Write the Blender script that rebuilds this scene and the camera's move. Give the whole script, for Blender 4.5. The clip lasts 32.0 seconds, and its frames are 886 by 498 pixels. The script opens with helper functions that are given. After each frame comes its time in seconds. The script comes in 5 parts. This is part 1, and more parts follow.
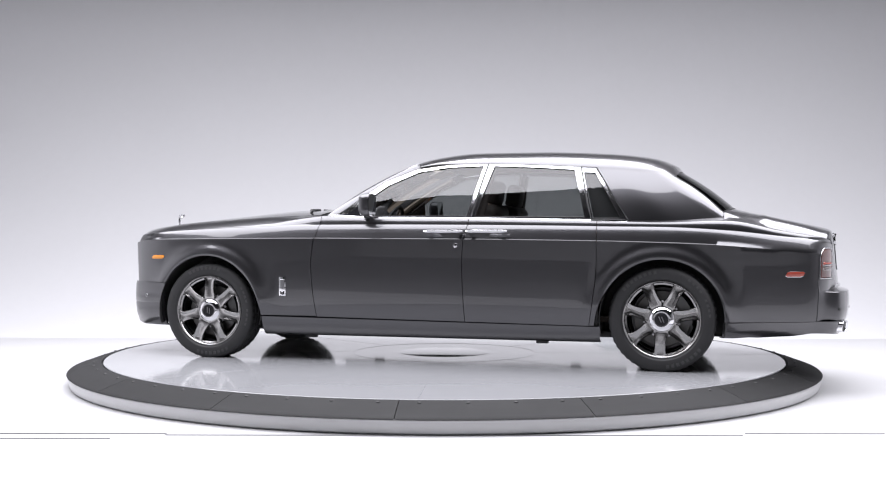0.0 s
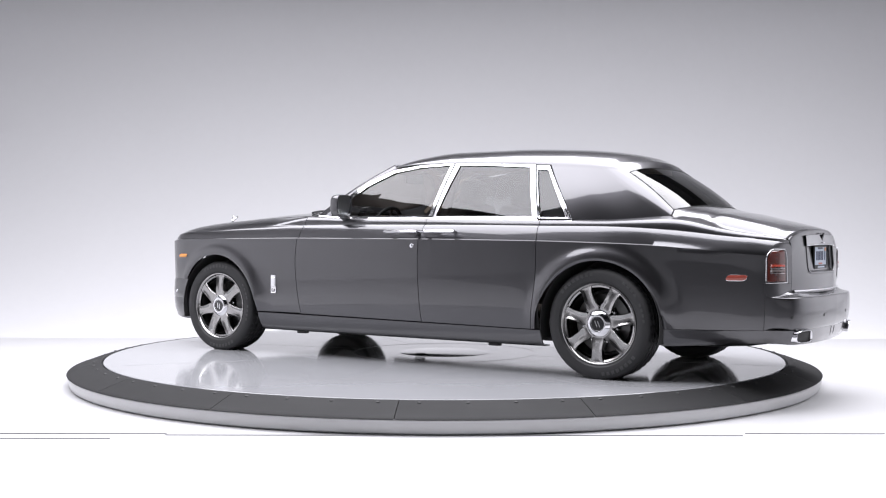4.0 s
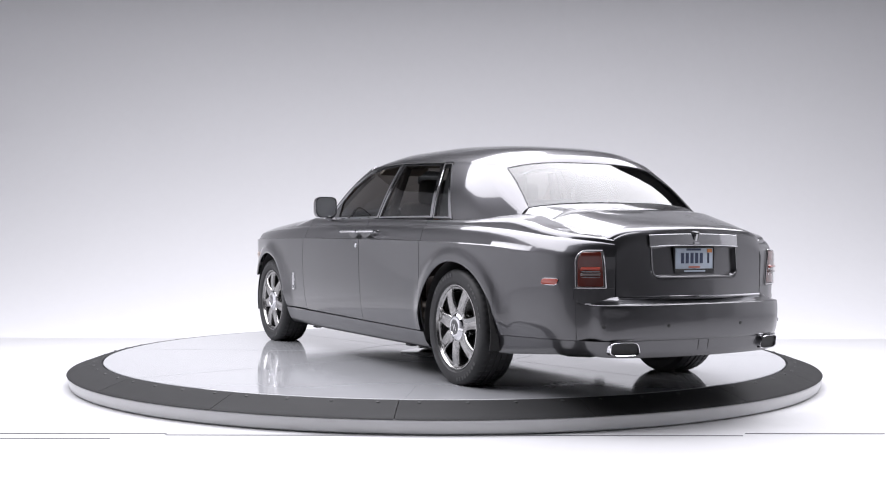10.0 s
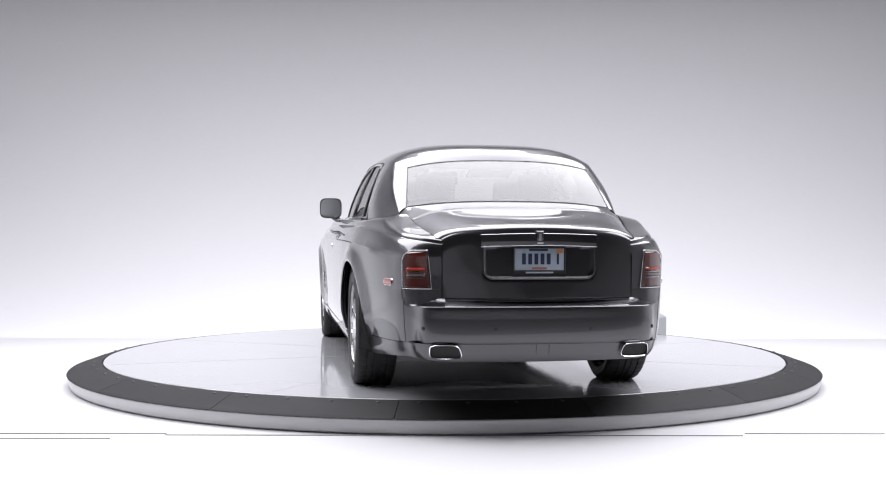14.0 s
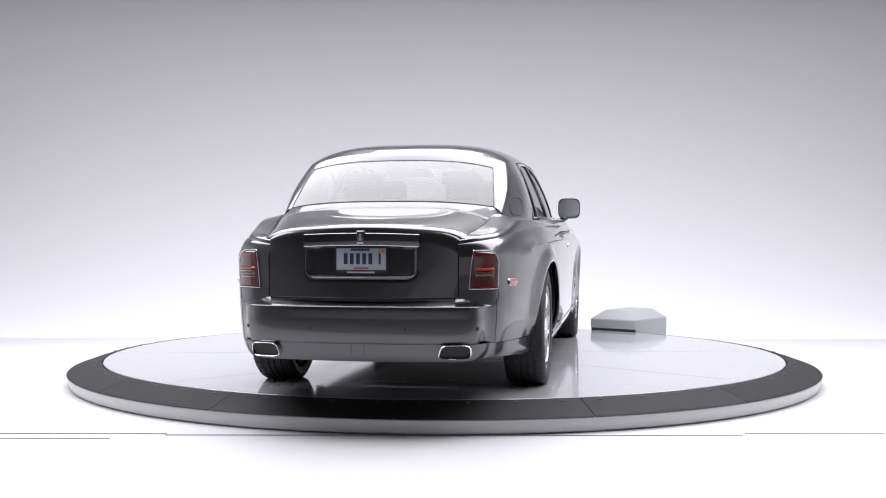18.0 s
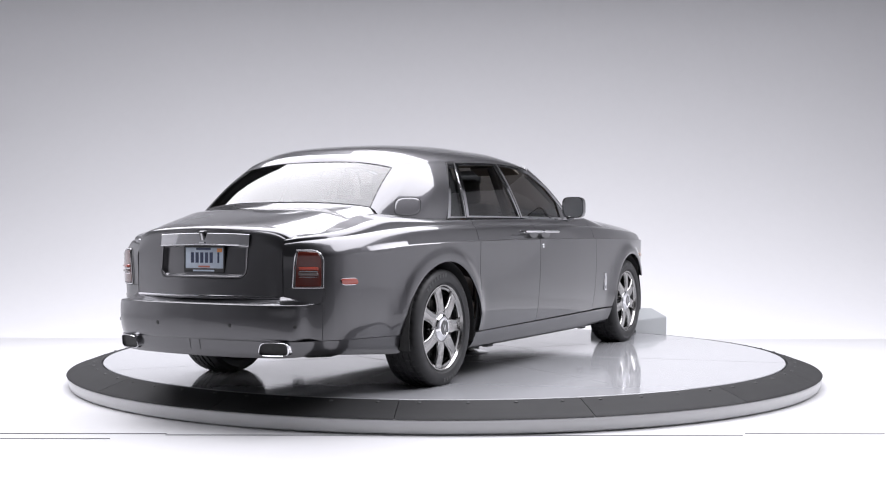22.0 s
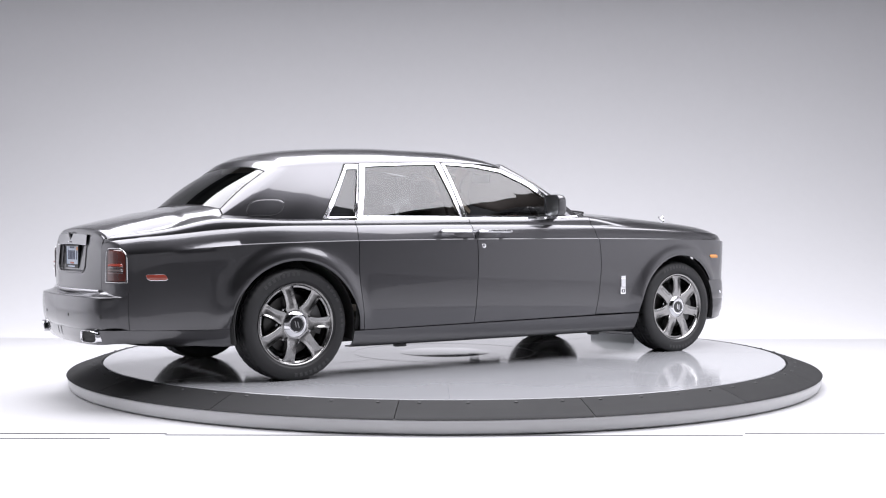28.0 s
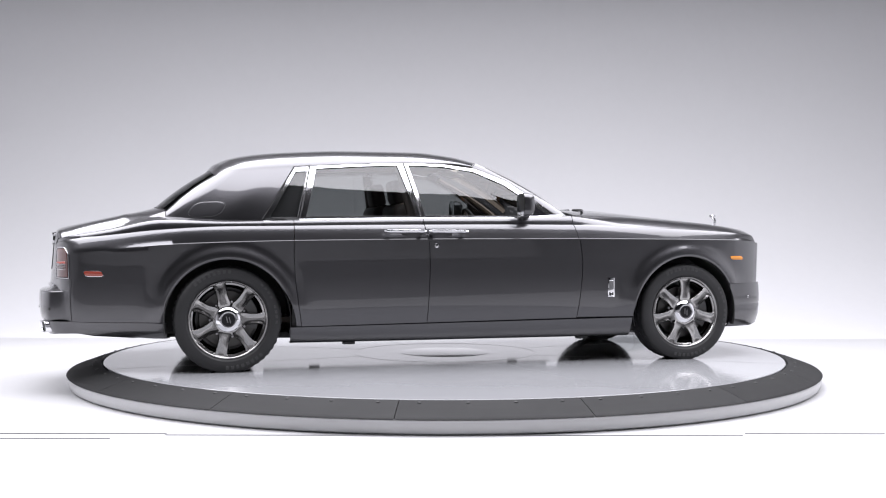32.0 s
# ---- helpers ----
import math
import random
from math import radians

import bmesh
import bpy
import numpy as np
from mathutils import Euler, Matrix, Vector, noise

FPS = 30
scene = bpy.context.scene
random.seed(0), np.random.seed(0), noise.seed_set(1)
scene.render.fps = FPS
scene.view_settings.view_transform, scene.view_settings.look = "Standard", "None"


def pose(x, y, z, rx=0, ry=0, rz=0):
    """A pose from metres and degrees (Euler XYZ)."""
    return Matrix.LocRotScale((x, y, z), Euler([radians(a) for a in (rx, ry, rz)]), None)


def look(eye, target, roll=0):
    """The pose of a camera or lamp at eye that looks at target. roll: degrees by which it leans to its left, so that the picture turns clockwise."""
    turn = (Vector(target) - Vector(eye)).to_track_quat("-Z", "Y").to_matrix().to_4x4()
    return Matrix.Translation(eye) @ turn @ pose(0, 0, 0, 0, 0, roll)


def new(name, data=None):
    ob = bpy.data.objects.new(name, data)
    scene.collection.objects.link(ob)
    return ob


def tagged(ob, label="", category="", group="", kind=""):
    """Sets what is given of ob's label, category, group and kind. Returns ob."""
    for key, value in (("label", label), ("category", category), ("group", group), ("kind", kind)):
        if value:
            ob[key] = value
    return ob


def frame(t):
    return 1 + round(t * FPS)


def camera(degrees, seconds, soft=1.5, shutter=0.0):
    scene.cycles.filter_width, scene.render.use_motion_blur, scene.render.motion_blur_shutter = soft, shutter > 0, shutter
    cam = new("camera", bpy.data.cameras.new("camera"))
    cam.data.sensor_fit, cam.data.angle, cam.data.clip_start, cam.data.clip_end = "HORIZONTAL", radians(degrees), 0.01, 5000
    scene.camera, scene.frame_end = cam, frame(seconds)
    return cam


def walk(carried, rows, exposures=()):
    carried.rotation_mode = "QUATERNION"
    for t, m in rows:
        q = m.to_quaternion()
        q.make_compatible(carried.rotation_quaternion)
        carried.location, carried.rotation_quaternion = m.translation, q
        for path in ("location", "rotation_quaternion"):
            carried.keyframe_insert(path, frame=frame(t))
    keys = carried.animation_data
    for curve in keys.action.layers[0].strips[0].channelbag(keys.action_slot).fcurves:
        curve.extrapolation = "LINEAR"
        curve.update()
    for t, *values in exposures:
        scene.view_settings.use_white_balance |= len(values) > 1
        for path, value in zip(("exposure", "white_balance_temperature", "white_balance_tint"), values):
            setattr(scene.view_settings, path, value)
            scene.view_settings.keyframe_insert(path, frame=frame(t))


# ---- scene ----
from mathutils.bvhtree import BVHTree

# camera on a tripod, level with the waist of the car
cam = camera(43.46, 32.0, soft=1.15)
EYE, AIM = (0.0, -9.344, 0.9615), (-0.0122, -0.345, 0.8705)
walk(cam, [(0, look(EYE, AIM, 0.07)), (32, look(EYE, AIM, 0.07))])

# studio light: one big overhead softbox, very little from the dark room around
world = bpy.data.worlds.new("studio_dark")
scene.world = world
world.use_nodes = True
world.node_tree.nodes["Background"].inputs[0].default_value = (0.75, 0.8, 0.9, 1)
world.node_tree.nodes["Background"].inputs[1].default_value = 0.02


def softbox_lamp(name, sx, sy, m, watts, colour=(1, 1, 1)):
    d = bpy.data.lights.new(name, "AREA")
    d.shape, d.size, d.size_y, d.energy, d.color = "RECTANGLE", sx, sy, watts, colour
    ob = new(name, d)
    ob.matrix_world = m
    return ob


SOFT_Y, SOFT_Z, SOFT_W, SOFT_D = -0.9, 5.2, 13.2, 6.9
overhead = softbox_lamp("overhead_softbox_light", SOFT_W, SOFT_D, pose(0, SOFT_Y, SOFT_Z), 2000, (0.995, 0.985, 1.055))


# ---- materials ----
def material(name, colour, rough=0.5, metal=0.0, **kw):
    m = bpy.data.materials.new(name)
    m.use_nodes = True
    b = m.node_tree.nodes["Principled BSDF"]
    b.inputs["Base Color"].default_value = (*colour, 1)
    b.inputs["Roughness"].default_value = rough
    b.inputs["Metallic"].default_value = metal
    for k, v in kw.items():
        b.inputs[k.replace("_", " ")].default_value = v
    return m


def nodes_of(m):
    return m.node_tree.nodes, m.node_tree.links, m.node_tree.nodes["Principled BSDF"]


def grain(m, scale, amount, bump=0.0, dist=0.001, scale2=None, rough=0.0, detail=4.0):
    """Two scales of noise on colour, roughness and relief."""
    n, l, b = nodes_of(m)
    tc = n.new("ShaderNodeTexCoord")
    a = n.new("ShaderNodeTexNoise")
    a.inputs["Scale"].default_value, a.inputs["Detail"].default_value = scale, detail
    l.new(tc.outputs["Object"], a.inputs["Vector"])
    c = n.new("ShaderNodeTexNoise")
    c.inputs["Scale"].default_value, c.inputs["Detail"].default_value = scale2 or scale / 9, 3
    l.new(tc.outputs["Object"], c.inputs["Vector"])
    mix = n.new("ShaderNodeMath")
    mix.operation = "MULTIPLY_ADD"
    mix.inputs[1].default_value = 0.5
    half = n.new("ShaderNodeMath")
    half.operation = "MULTIPLY"
    half.inputs[1].default_value = 0.5
    l.new(c.outputs["Fac"], half.inputs[0])
    l.new(a.outputs["Fac"], mix.inputs[0])
    l.new(half.outputs[0], mix.inputs[2])
    col = b.inputs["Base Color"].default_value[:3]
    ramp = n.new("ShaderNodeMapRange")
    ramp.inputs["From Min"].default_value, ramp.inputs["From Max"].default_value = 0.3, 0.7
    ramp.inputs["To Min"].default_value, ramp.inputs["To Max"].default_value = 1 - amount, 1 + amount
    l.new(mix.outputs[0], ramp.inputs["Value"])
    sc = n.new("ShaderNodeVectorMath")
    sc.operation = "SCALE"
    sc.inputs[0].default_value = col
    l.new(ramp.outputs[0], sc.inputs["Scale"])
    l.new(sc.outputs[0], b.inputs["Base Color"])
    if rough:
        r = n.new("ShaderNodeMapRange")
        r.inputs["From Min"].default_value, r.inputs["From Max"].default_value = 0.3, 0.7
        base = b.inputs["Roughness"].default_value
        r.inputs["To Min"].default_value, r.inputs["To Max"].default_value = base - rough, base + rough
        l.new(c.outputs["Fac"], r.inputs["Value"])
        l.new(r.outputs[0], b.inputs["Roughness"])
    if bump:
        bp = n.new("ShaderNodeBump")
        bp.inputs["Strength"].default_value, bp.inputs["Distance"].default_value = bump, dist
        l.new(a.outputs["Fac"], bp.inputs["Height"])
        l.new(bp.outputs[0], b.inputs["Normal"])
    return m


def glass(name, tint, ior=1.52):
    """A thin tinted pane: what passes is tinted, what glances off is clear."""
    m = bpy.data.materials.new(name)
    m.use_nodes = True
    n, l = m.node_tree.nodes, m.node_tree.links
    n.remove(n["Principled BSDF"])
    t, g, f, x = (n.new("ShaderNodeBsdfTransparent"), n.new("ShaderNodeBsdfGlossy"),
                  n.new("ShaderNodeFresnel"), n.new("ShaderNodeMixShader"))
    t.inputs[0].default_value = (*tint, 1)
    g.inputs["Roughness"].default_value = 0.0
    f.inputs[0].default_value = ior
    l.new(f.outputs[0], x.inputs[0])
    l.new(t.outputs[0], x.inputs[1])
    l.new(g.outputs[0], x.inputs[2])
    l.new(x.outputs[0], n["Material Output"].inputs[0])
    return m


M_FLOOR = grain(material("white_painted_floor", (0.47, 0.47, 0.475), 0.5), 14, 0.02, 0.05, 0.001, 0.7, 0.05)
M_CYC = grain(material("white_cyclorama_paint", (0.60, 0.60, 0.611), 0.75), 9, 0.012, 0.04, 0.002, 0.6)
# tones of the unseen surround, chosen for what the car reflects
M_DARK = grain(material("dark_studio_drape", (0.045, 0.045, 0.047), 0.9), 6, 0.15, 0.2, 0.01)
M_GREYSIDE = grain(material("grey_studio_curtain", (0.45, 0.45, 0.46), 0.9), 6, 0.15, 0.2, 0.01)
M_PALEWALL = grain(material("pale_studio_wall_paint", (0.80, 0.80, 0.812), 0.85), 6, 0.05, 0.1, 0.01)
M_MIDBAND = grain(material("mid_grey_curtain", (0.66, 0.66, 0.67), 0.9), 6, 0.1, 0.2, 0.01)
M_LOWBAND = grain(material("dark_grey_curtain", (0.28, 0.28, 0.285), 0.9), 6, 0.12, 0.2, 0.01)
M_DARKFLOOR = grain(material("dark_studio_concrete", (0.15, 0.15, 0.152), 0.7), 8, 0.15, 0.1, 0.002)
M_CEIL = grain(material("dark_studio_ceiling", (0.045, 0.045, 0.047), 0.9), 5, 0.08)
M_DISC = grain(material("glossy_white_turntable_paint", (0.30, 0.304, 0.315), 0.08), 30, 0.02, 0.02, 0.0005, 1.2, 0.03)
M_RUBBER = grain(material("black_rubber_mat", (0.0125, 0.0125, 0.013), 0.74, Specular_IOR_Level=0.28), 420, 0.35, 0.5, 0.0015, 2.5, 0.06)
M_SKIRT = grain(material("white_skirt_paint", (0.58, 0.58, 0.584), 0.5), 20, 0.02, 0.03, 0.001, 1.5, 0.05)
M_SEAM = material("dark_joint", (0.03, 0.03, 0.032), 0.8)
M_SEAM_SOFT = material("grey_joint", (0.23, 0.23, 0.238), 0.6)
M_SEAM_DISC = material("pale_plate_joint", (0.235, 0.238, 0.248), 0.12)
M_SCREW = material("dull_screw_head", (0.035, 0.035, 0.035), 0.6, 0.0)
M_BOXGREY = grain(material("pale_grey_housing_paint", (0.285, 0.297, 0.303), 0.45), 40, 0.02, 0.03, 0.001)
M_SOFTFRAME = material("black_softbox_frame", (0.02, 0.02, 0.02), 0.7)

M_PAINT = grain(material("dark_grey_metallic_paint", (0.076, 0.075, 0.080), 0.32, 0.95, Coat_Weight=1.0, Coat_Roughness=0.012, Coat_IOR=1.54),
                2600, 0.10, 0.0, 0.001, 900)
M_CHROME = grain(material("polished_chrome", (0.80, 0.80, 0.82), 0.05, 1.0), 60, 0.02, 0, 0.001, 7, 0.02)
M_DARKCHROME = grain(material("smoked_chrome", (0.40, 0.40, 0.41), 0.05, 1.0), 60, 0.02, 0, 0.001, 7, 0.02)
M_STEEL = grain(material("brushed_steel_trim", (0.78, 0.78, 0.80), 0.09, 1.0), 90, 0.03, 0, 0.001, 9, 0.03)
M_ALLOY = grain(material("shadow_chrome_alloy", (0.37, 0.365, 0.36), 0.2, 1.0), 50, 0.04, 0, 0.001, 8, 0.04)
M_ALLOYDARK = grain(material("dark_alloy_barrel", (0.10, 0.10, 0.10), 0.4, 0.9), 40, 0.1)
M_TYRE = grain(material("black_tyre_rubber", (0.017, 0.017, 0.018), 0.6), 300, 0.25, 0.3, 0.0006, 12, 0.08)
M_TYREMARK = material("raised_tyre_marking", (0.035, 0.035, 0.036), 0.45)
M_BLACK = grain(material("black_plastic", (0.016, 0.016, 0.017), 0.55), 200, 0.15, 0.15, 0.0004)
M_GLOSSBLACK = material("gloss_black", (0.012, 0.012, 0.014), 0.08, 0.0, Coat_Weight=0.6, Coat_Roughness=0.02)
M_UNDER = grain(material("underbody_coating", (0.03, 0.03, 0.03), 0.7), 60, 0.3, 0.3, 0.002)
M_GLASS = glass("tinted_side_glass", (0.38, 0.395, 0.395), 1.72)
M_REARGLASS = glass("rear_glass", (0.55, 0.57, 0.57), 1.82)
# pale floor reflection put into the mirror glass as grey colour and roughness
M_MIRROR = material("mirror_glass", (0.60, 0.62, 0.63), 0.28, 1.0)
M_LEATHER = grain(material("dark_brown_leather", (0.042, 0.034, 0.030), 0.5), 260, 0.2, 0.25, 0.0006, 6, 0.05)
M_TAN = grain(material("tan_leather", (0.18, 0.145, 0.115), 0.55), 240, 0.1, 0.2, 0.0006, 5, 0.05)
M_HEADLINER = grain(material("pale_headliner_cloth", (0.45, 0.40, 0.34), 0.9), 300, 0.08, 0.2, 0.0005)
M_WOOD = grain(material("dark_walnut_veneer", (0.10, 0.045, 0.02), 0.2, 0, Coat_Weight=0.8), 24, 0.4, 0, 0.001, 5)
M_CARPET = grain(material("brown_carpet", (0.05, 0.04, 0.032), 0.95), 500, 0.3, 0.4, 0.002)
M_REDLENS = grain(material("dark_red_lens", (0.075, 0.013, 0.009), 0.06, 0, Coat_Weight=1.0, Coat_Roughness=0.01), 40, 0.1)
M_REDSTRIP = grain(material("bright_red_reflector", (0.33, 0.045, 0.025), 0.12, 0, Coat_Weight=1.0), 90, 0.12)
M_CLEARLENS = grain(material("smoky_clear_lens", (0.15, 0.12, 0.115), 0.06, 0, Coat_Weight=1.0), 60, 0.15)
M_AMBER = grain(material("amber_lens", (0.62, 0.23, 0.015), 0.12, 0, Coat_Weight=1.0), 90, 0.1)
M_PLATE = grain(material("pale_blue_plate", (0.40, 0.455, 0.53), 0.35), 30, 0.12, 0, 0.001, 8)
M_PLATEINK = material("dark_blue_plate_ink", (0.02, 0.03, 0.07), 0.4)
M_PLATERED = material("red_plate_band", (0.4, 0.12, 0.075), 0.4)
M_PLATEORANGE = material("orange_plate_tab", (0.56, 0.21, 0.06), 0.4)
M_BRAKE = grain(material("bare_brake_disc", (0.10, 0.098, 0.095), 0.4, 1.0), 70, 0.1)


def piece_tone(m, amount):
    """Each piece a little lighter or darker than its neighbours."""
    n, l, b = nodes_of(m)
    info = n.new("ShaderNodeObjectInfo")
    r = n.new("ShaderNodeMapRange")
    r.inputs["To Min"].default_value, r.inputs["To Max"].default_value = 1 - amount, 1 + amount
    l.new(info.outputs["Random"], r.inputs["Value"])
    sc = n.new("ShaderNodeVectorMath")
    sc.operation = "SCALE"
    l.new(b.inputs["Base Color"].links[0].from_socket, sc.inputs[0])
    l.new(r.outputs[0], sc.inputs["Scale"])
    l.new(sc.outputs[0], b.inputs["Base Color"])


piece_tone(M_RUBBER, 0.3)


# ---- building blocks ----
def part(name, bm, mat, parent=None, label="", sharp=0.6, solid=0.0):
    bm.normal_update()
    if solid:
        flange(bm, solid)
    for e in bm.edges:
        if len(e.link_faces) == 2 and e.calc_face_angle(0) > sharp:
            e.smooth = False
    for f in bm.faces:
        f.smooth = True
    me = bpy.data.meshes.new(name)
    bm.to_mesh(me)
    bm.free()
    me.materials.append(mat)
    ob = new(name, me)
    if parent:
        ob.parent = parent
    if label:
        ob["label"] = label
    return ob


def flange(bm, d):
    """Turned-in returns along the open edges of a sheet."""
    jobs = []
    for e in bm.edges:
        if len(e.link_faces) == 1:
            l = e.link_loops[0]
            jobs.append((l.vert, l.link_loop_next.vert))
    inner, rim = {}, {}
    for a, b in jobs:
        for v in (a, b):
            if v not in inner:
                inner[v] = v.co - v.normal * d
                rim[v] = (bm.verts.new(v.co), bm.verts.new(inner[v]))
    for a, b in jobs:
        try:
            bm.faces.new((rim[b][0], rim[a][0], rim[a][1], rim[b][1]))
        except ValueError:
            pass
    bm.normal_update()


def share(name, src, parent, m, label=""):
    """Another part on the mesh of src."""
    ob = new(name, src.data)
    ob.parent = parent
    ob.matrix_basis = m
    if label:
        ob["label"] = label
    return ob


def mirrored(ob, parent, label=""):
    """The same part on the other side of the car."""
    me = ob.data.copy()
    for v in me.vertices:
        v.co.y = -v.co.y
    me.flip_normals()
    o = new(ob.name.split(".")[0], me)
    o.parent = parent
    if label or "label" in ob:
        o["label"] = label or ob["label"]
    return o


def both(ob, parent):
    return ob, mirrored(ob, parent)


def grid(rows, closed=False, bm=None, face_out=None):
    """Faces over rows of points; closed joins the last column to the first."""
    bm = bm or bmesh.new()
    vs = [[bm.verts.new(p) for p in r] for r in rows]
    n = len(rows[0])
    made = []
    for a, b in zip(vs, vs[1:]):
        for i in range(n if closed else n - 1):
            j = (i + 1) % n
            q = [a[i], a[j], b[j], b[i]]
            if len({tuple(round(c, 6) for c in v.co) for v in q}) > 2:
                try:
                    made.append(bm.faces.new(q))
                except ValueError:
                    pass
    if face_out is not None:
        bm.normal_update()
        ref = Vector(face_out)
        if sum((f.calc_center_median() - ref).normalized().dot(f.normal) for f in made) < 0:
            bmesh.ops.reverse_faces(bm, faces=made)
    return bm


def weld(bm, d=0.0006):
    bmesh.ops.remove_doubles(bm, verts=bm.verts, dist=d)
    return bm


def box(sx, sy, sz, at=(0, 0, 0), bevel=0.0, turn=None, bm=None, seg=2):
    bm = bm or bmesh.new()
    r = bmesh.ops.create_cube(bm, size=1)
    m = Matrix.Translation(at) @ (turn.to_4x4() if turn else Matrix()) @ Matrix.Diagonal((sx, sy, sz, 1))
    bmesh.ops.transform(bm, verts=r["verts"], matrix=m)
    if bevel:
        es = list({e for v in r["verts"] for e in v.link_edges})
        bmesh.ops.bevel(bm, geom=es, offset=bevel, segments=seg, affect="EDGES", profile=0.5)
    return bm


def lathe(profile, n=48, axis="y", bm=None, arc=2 * math.pi, m=None):
    """Turns (r, h) pairs about an axis."""
    rows = []
    full = abs(arc - 2 * math.pi) < 1e-6
    for i in range(n if full else n + 1):
        a = arc * i / n
        c, s = math.cos(a), math.sin(a)
        row = [((r * c, h, r * s) if axis == "y" else (r * c, r * s, h)) for r, h in profile]
        rows.append([m @ Vector(q) for q in row] if m else row)
    if full:
        rows.append(rows[0])
    bm = grid(rows, bm=bm)
    weld(bm, 1e-5)
    bmesh.ops.recalc_face_normals(bm, faces=bm.faces)
    return bm


def tube(points, radius, n=8, bm=None, flat=1.0, cap=True):
    """A bar along points; flat squeezes it along z."""
    bm = bm or bmesh.new()
    pts = [Vector(p) for p in points]
    rings = []
    for i, p in enumerate(pts):
        t = (pts[min(i + 1, len(pts) - 1)] - pts[max(i - 1, 0)]).normalized()
        up = Vector((0, 0, 1)) if abs(t.z) < 0.95 else Vector((1, 0, 0))
        a = t.cross(up).normalized()
        b = a.cross(t)
        r = radius(i / (len(pts) - 1)) if callable(radius) else radius
        rings.append([p + a * math.cos(k) * r + b * math.sin(k) * r * flat for k in
                      [2 * math.pi * j / n for j in range(n)]])
    vs = [[bm.verts.new(q) for q in r] for r in rings]
    for a, b in zip(vs, vs[1:]):
        for i in range(n):
            bm.faces.new((a[i], a[(i + 1) % n], b[(i + 1) % n], b[i]))
    if cap:
        bm.faces.new(vs[0][::-1])
        bm.faces.new(vs[-1])
    bmesh.ops.recalc_face_normals(bm, faces=bm.faces)
    return bm


def curve(knots):
    """Smooth interpolation through (x, y) knots, x rising, with no overshoot."""
    xs = np.array([k[0] for k in knots], float)
    ys = np.array([k[1] for k in knots], float)
    h = np.diff(xs)
    d = np.diff(ys) / h
    m = np.zeros(len(xs))
    m[0], m[-1] = d[0], d[-1]
    for i in range(1, len(xs) - 1):
        if d[i - 1] * d[i] > 0:
            w1, w2 = 2 * h[i] + h[i - 1], h[i] + 2 * h[i - 1]
            m[i] = (w1 + w2) / (w1 / d[i - 1] + w2 / d[i])

    def at(x):
        x = min(max(x, xs[0]), xs[-1])
        i = int(min(max(np.searchsorted(xs, x) - 1, 0), len(xs) - 2))
        t = (x - xs[i]) / h[i]
        return float((1 + 2 * t) * (1 - t) ** 2 * ys[i] + t * (1 - t) ** 2 * h[i] * m[i]
                     + t * t * (3 - 2 * t) * ys[i + 1] + t * t * (t - 1) * h[i] * m[i + 1])
    return at


def lerp(a, b, t):
    return a + (b - a) * t


def steps(a, b, n):
    return [a + (b - a) * i / n for i in range(n + 1)]


# ---- the studio ----
FLOOR_Z = -0.173


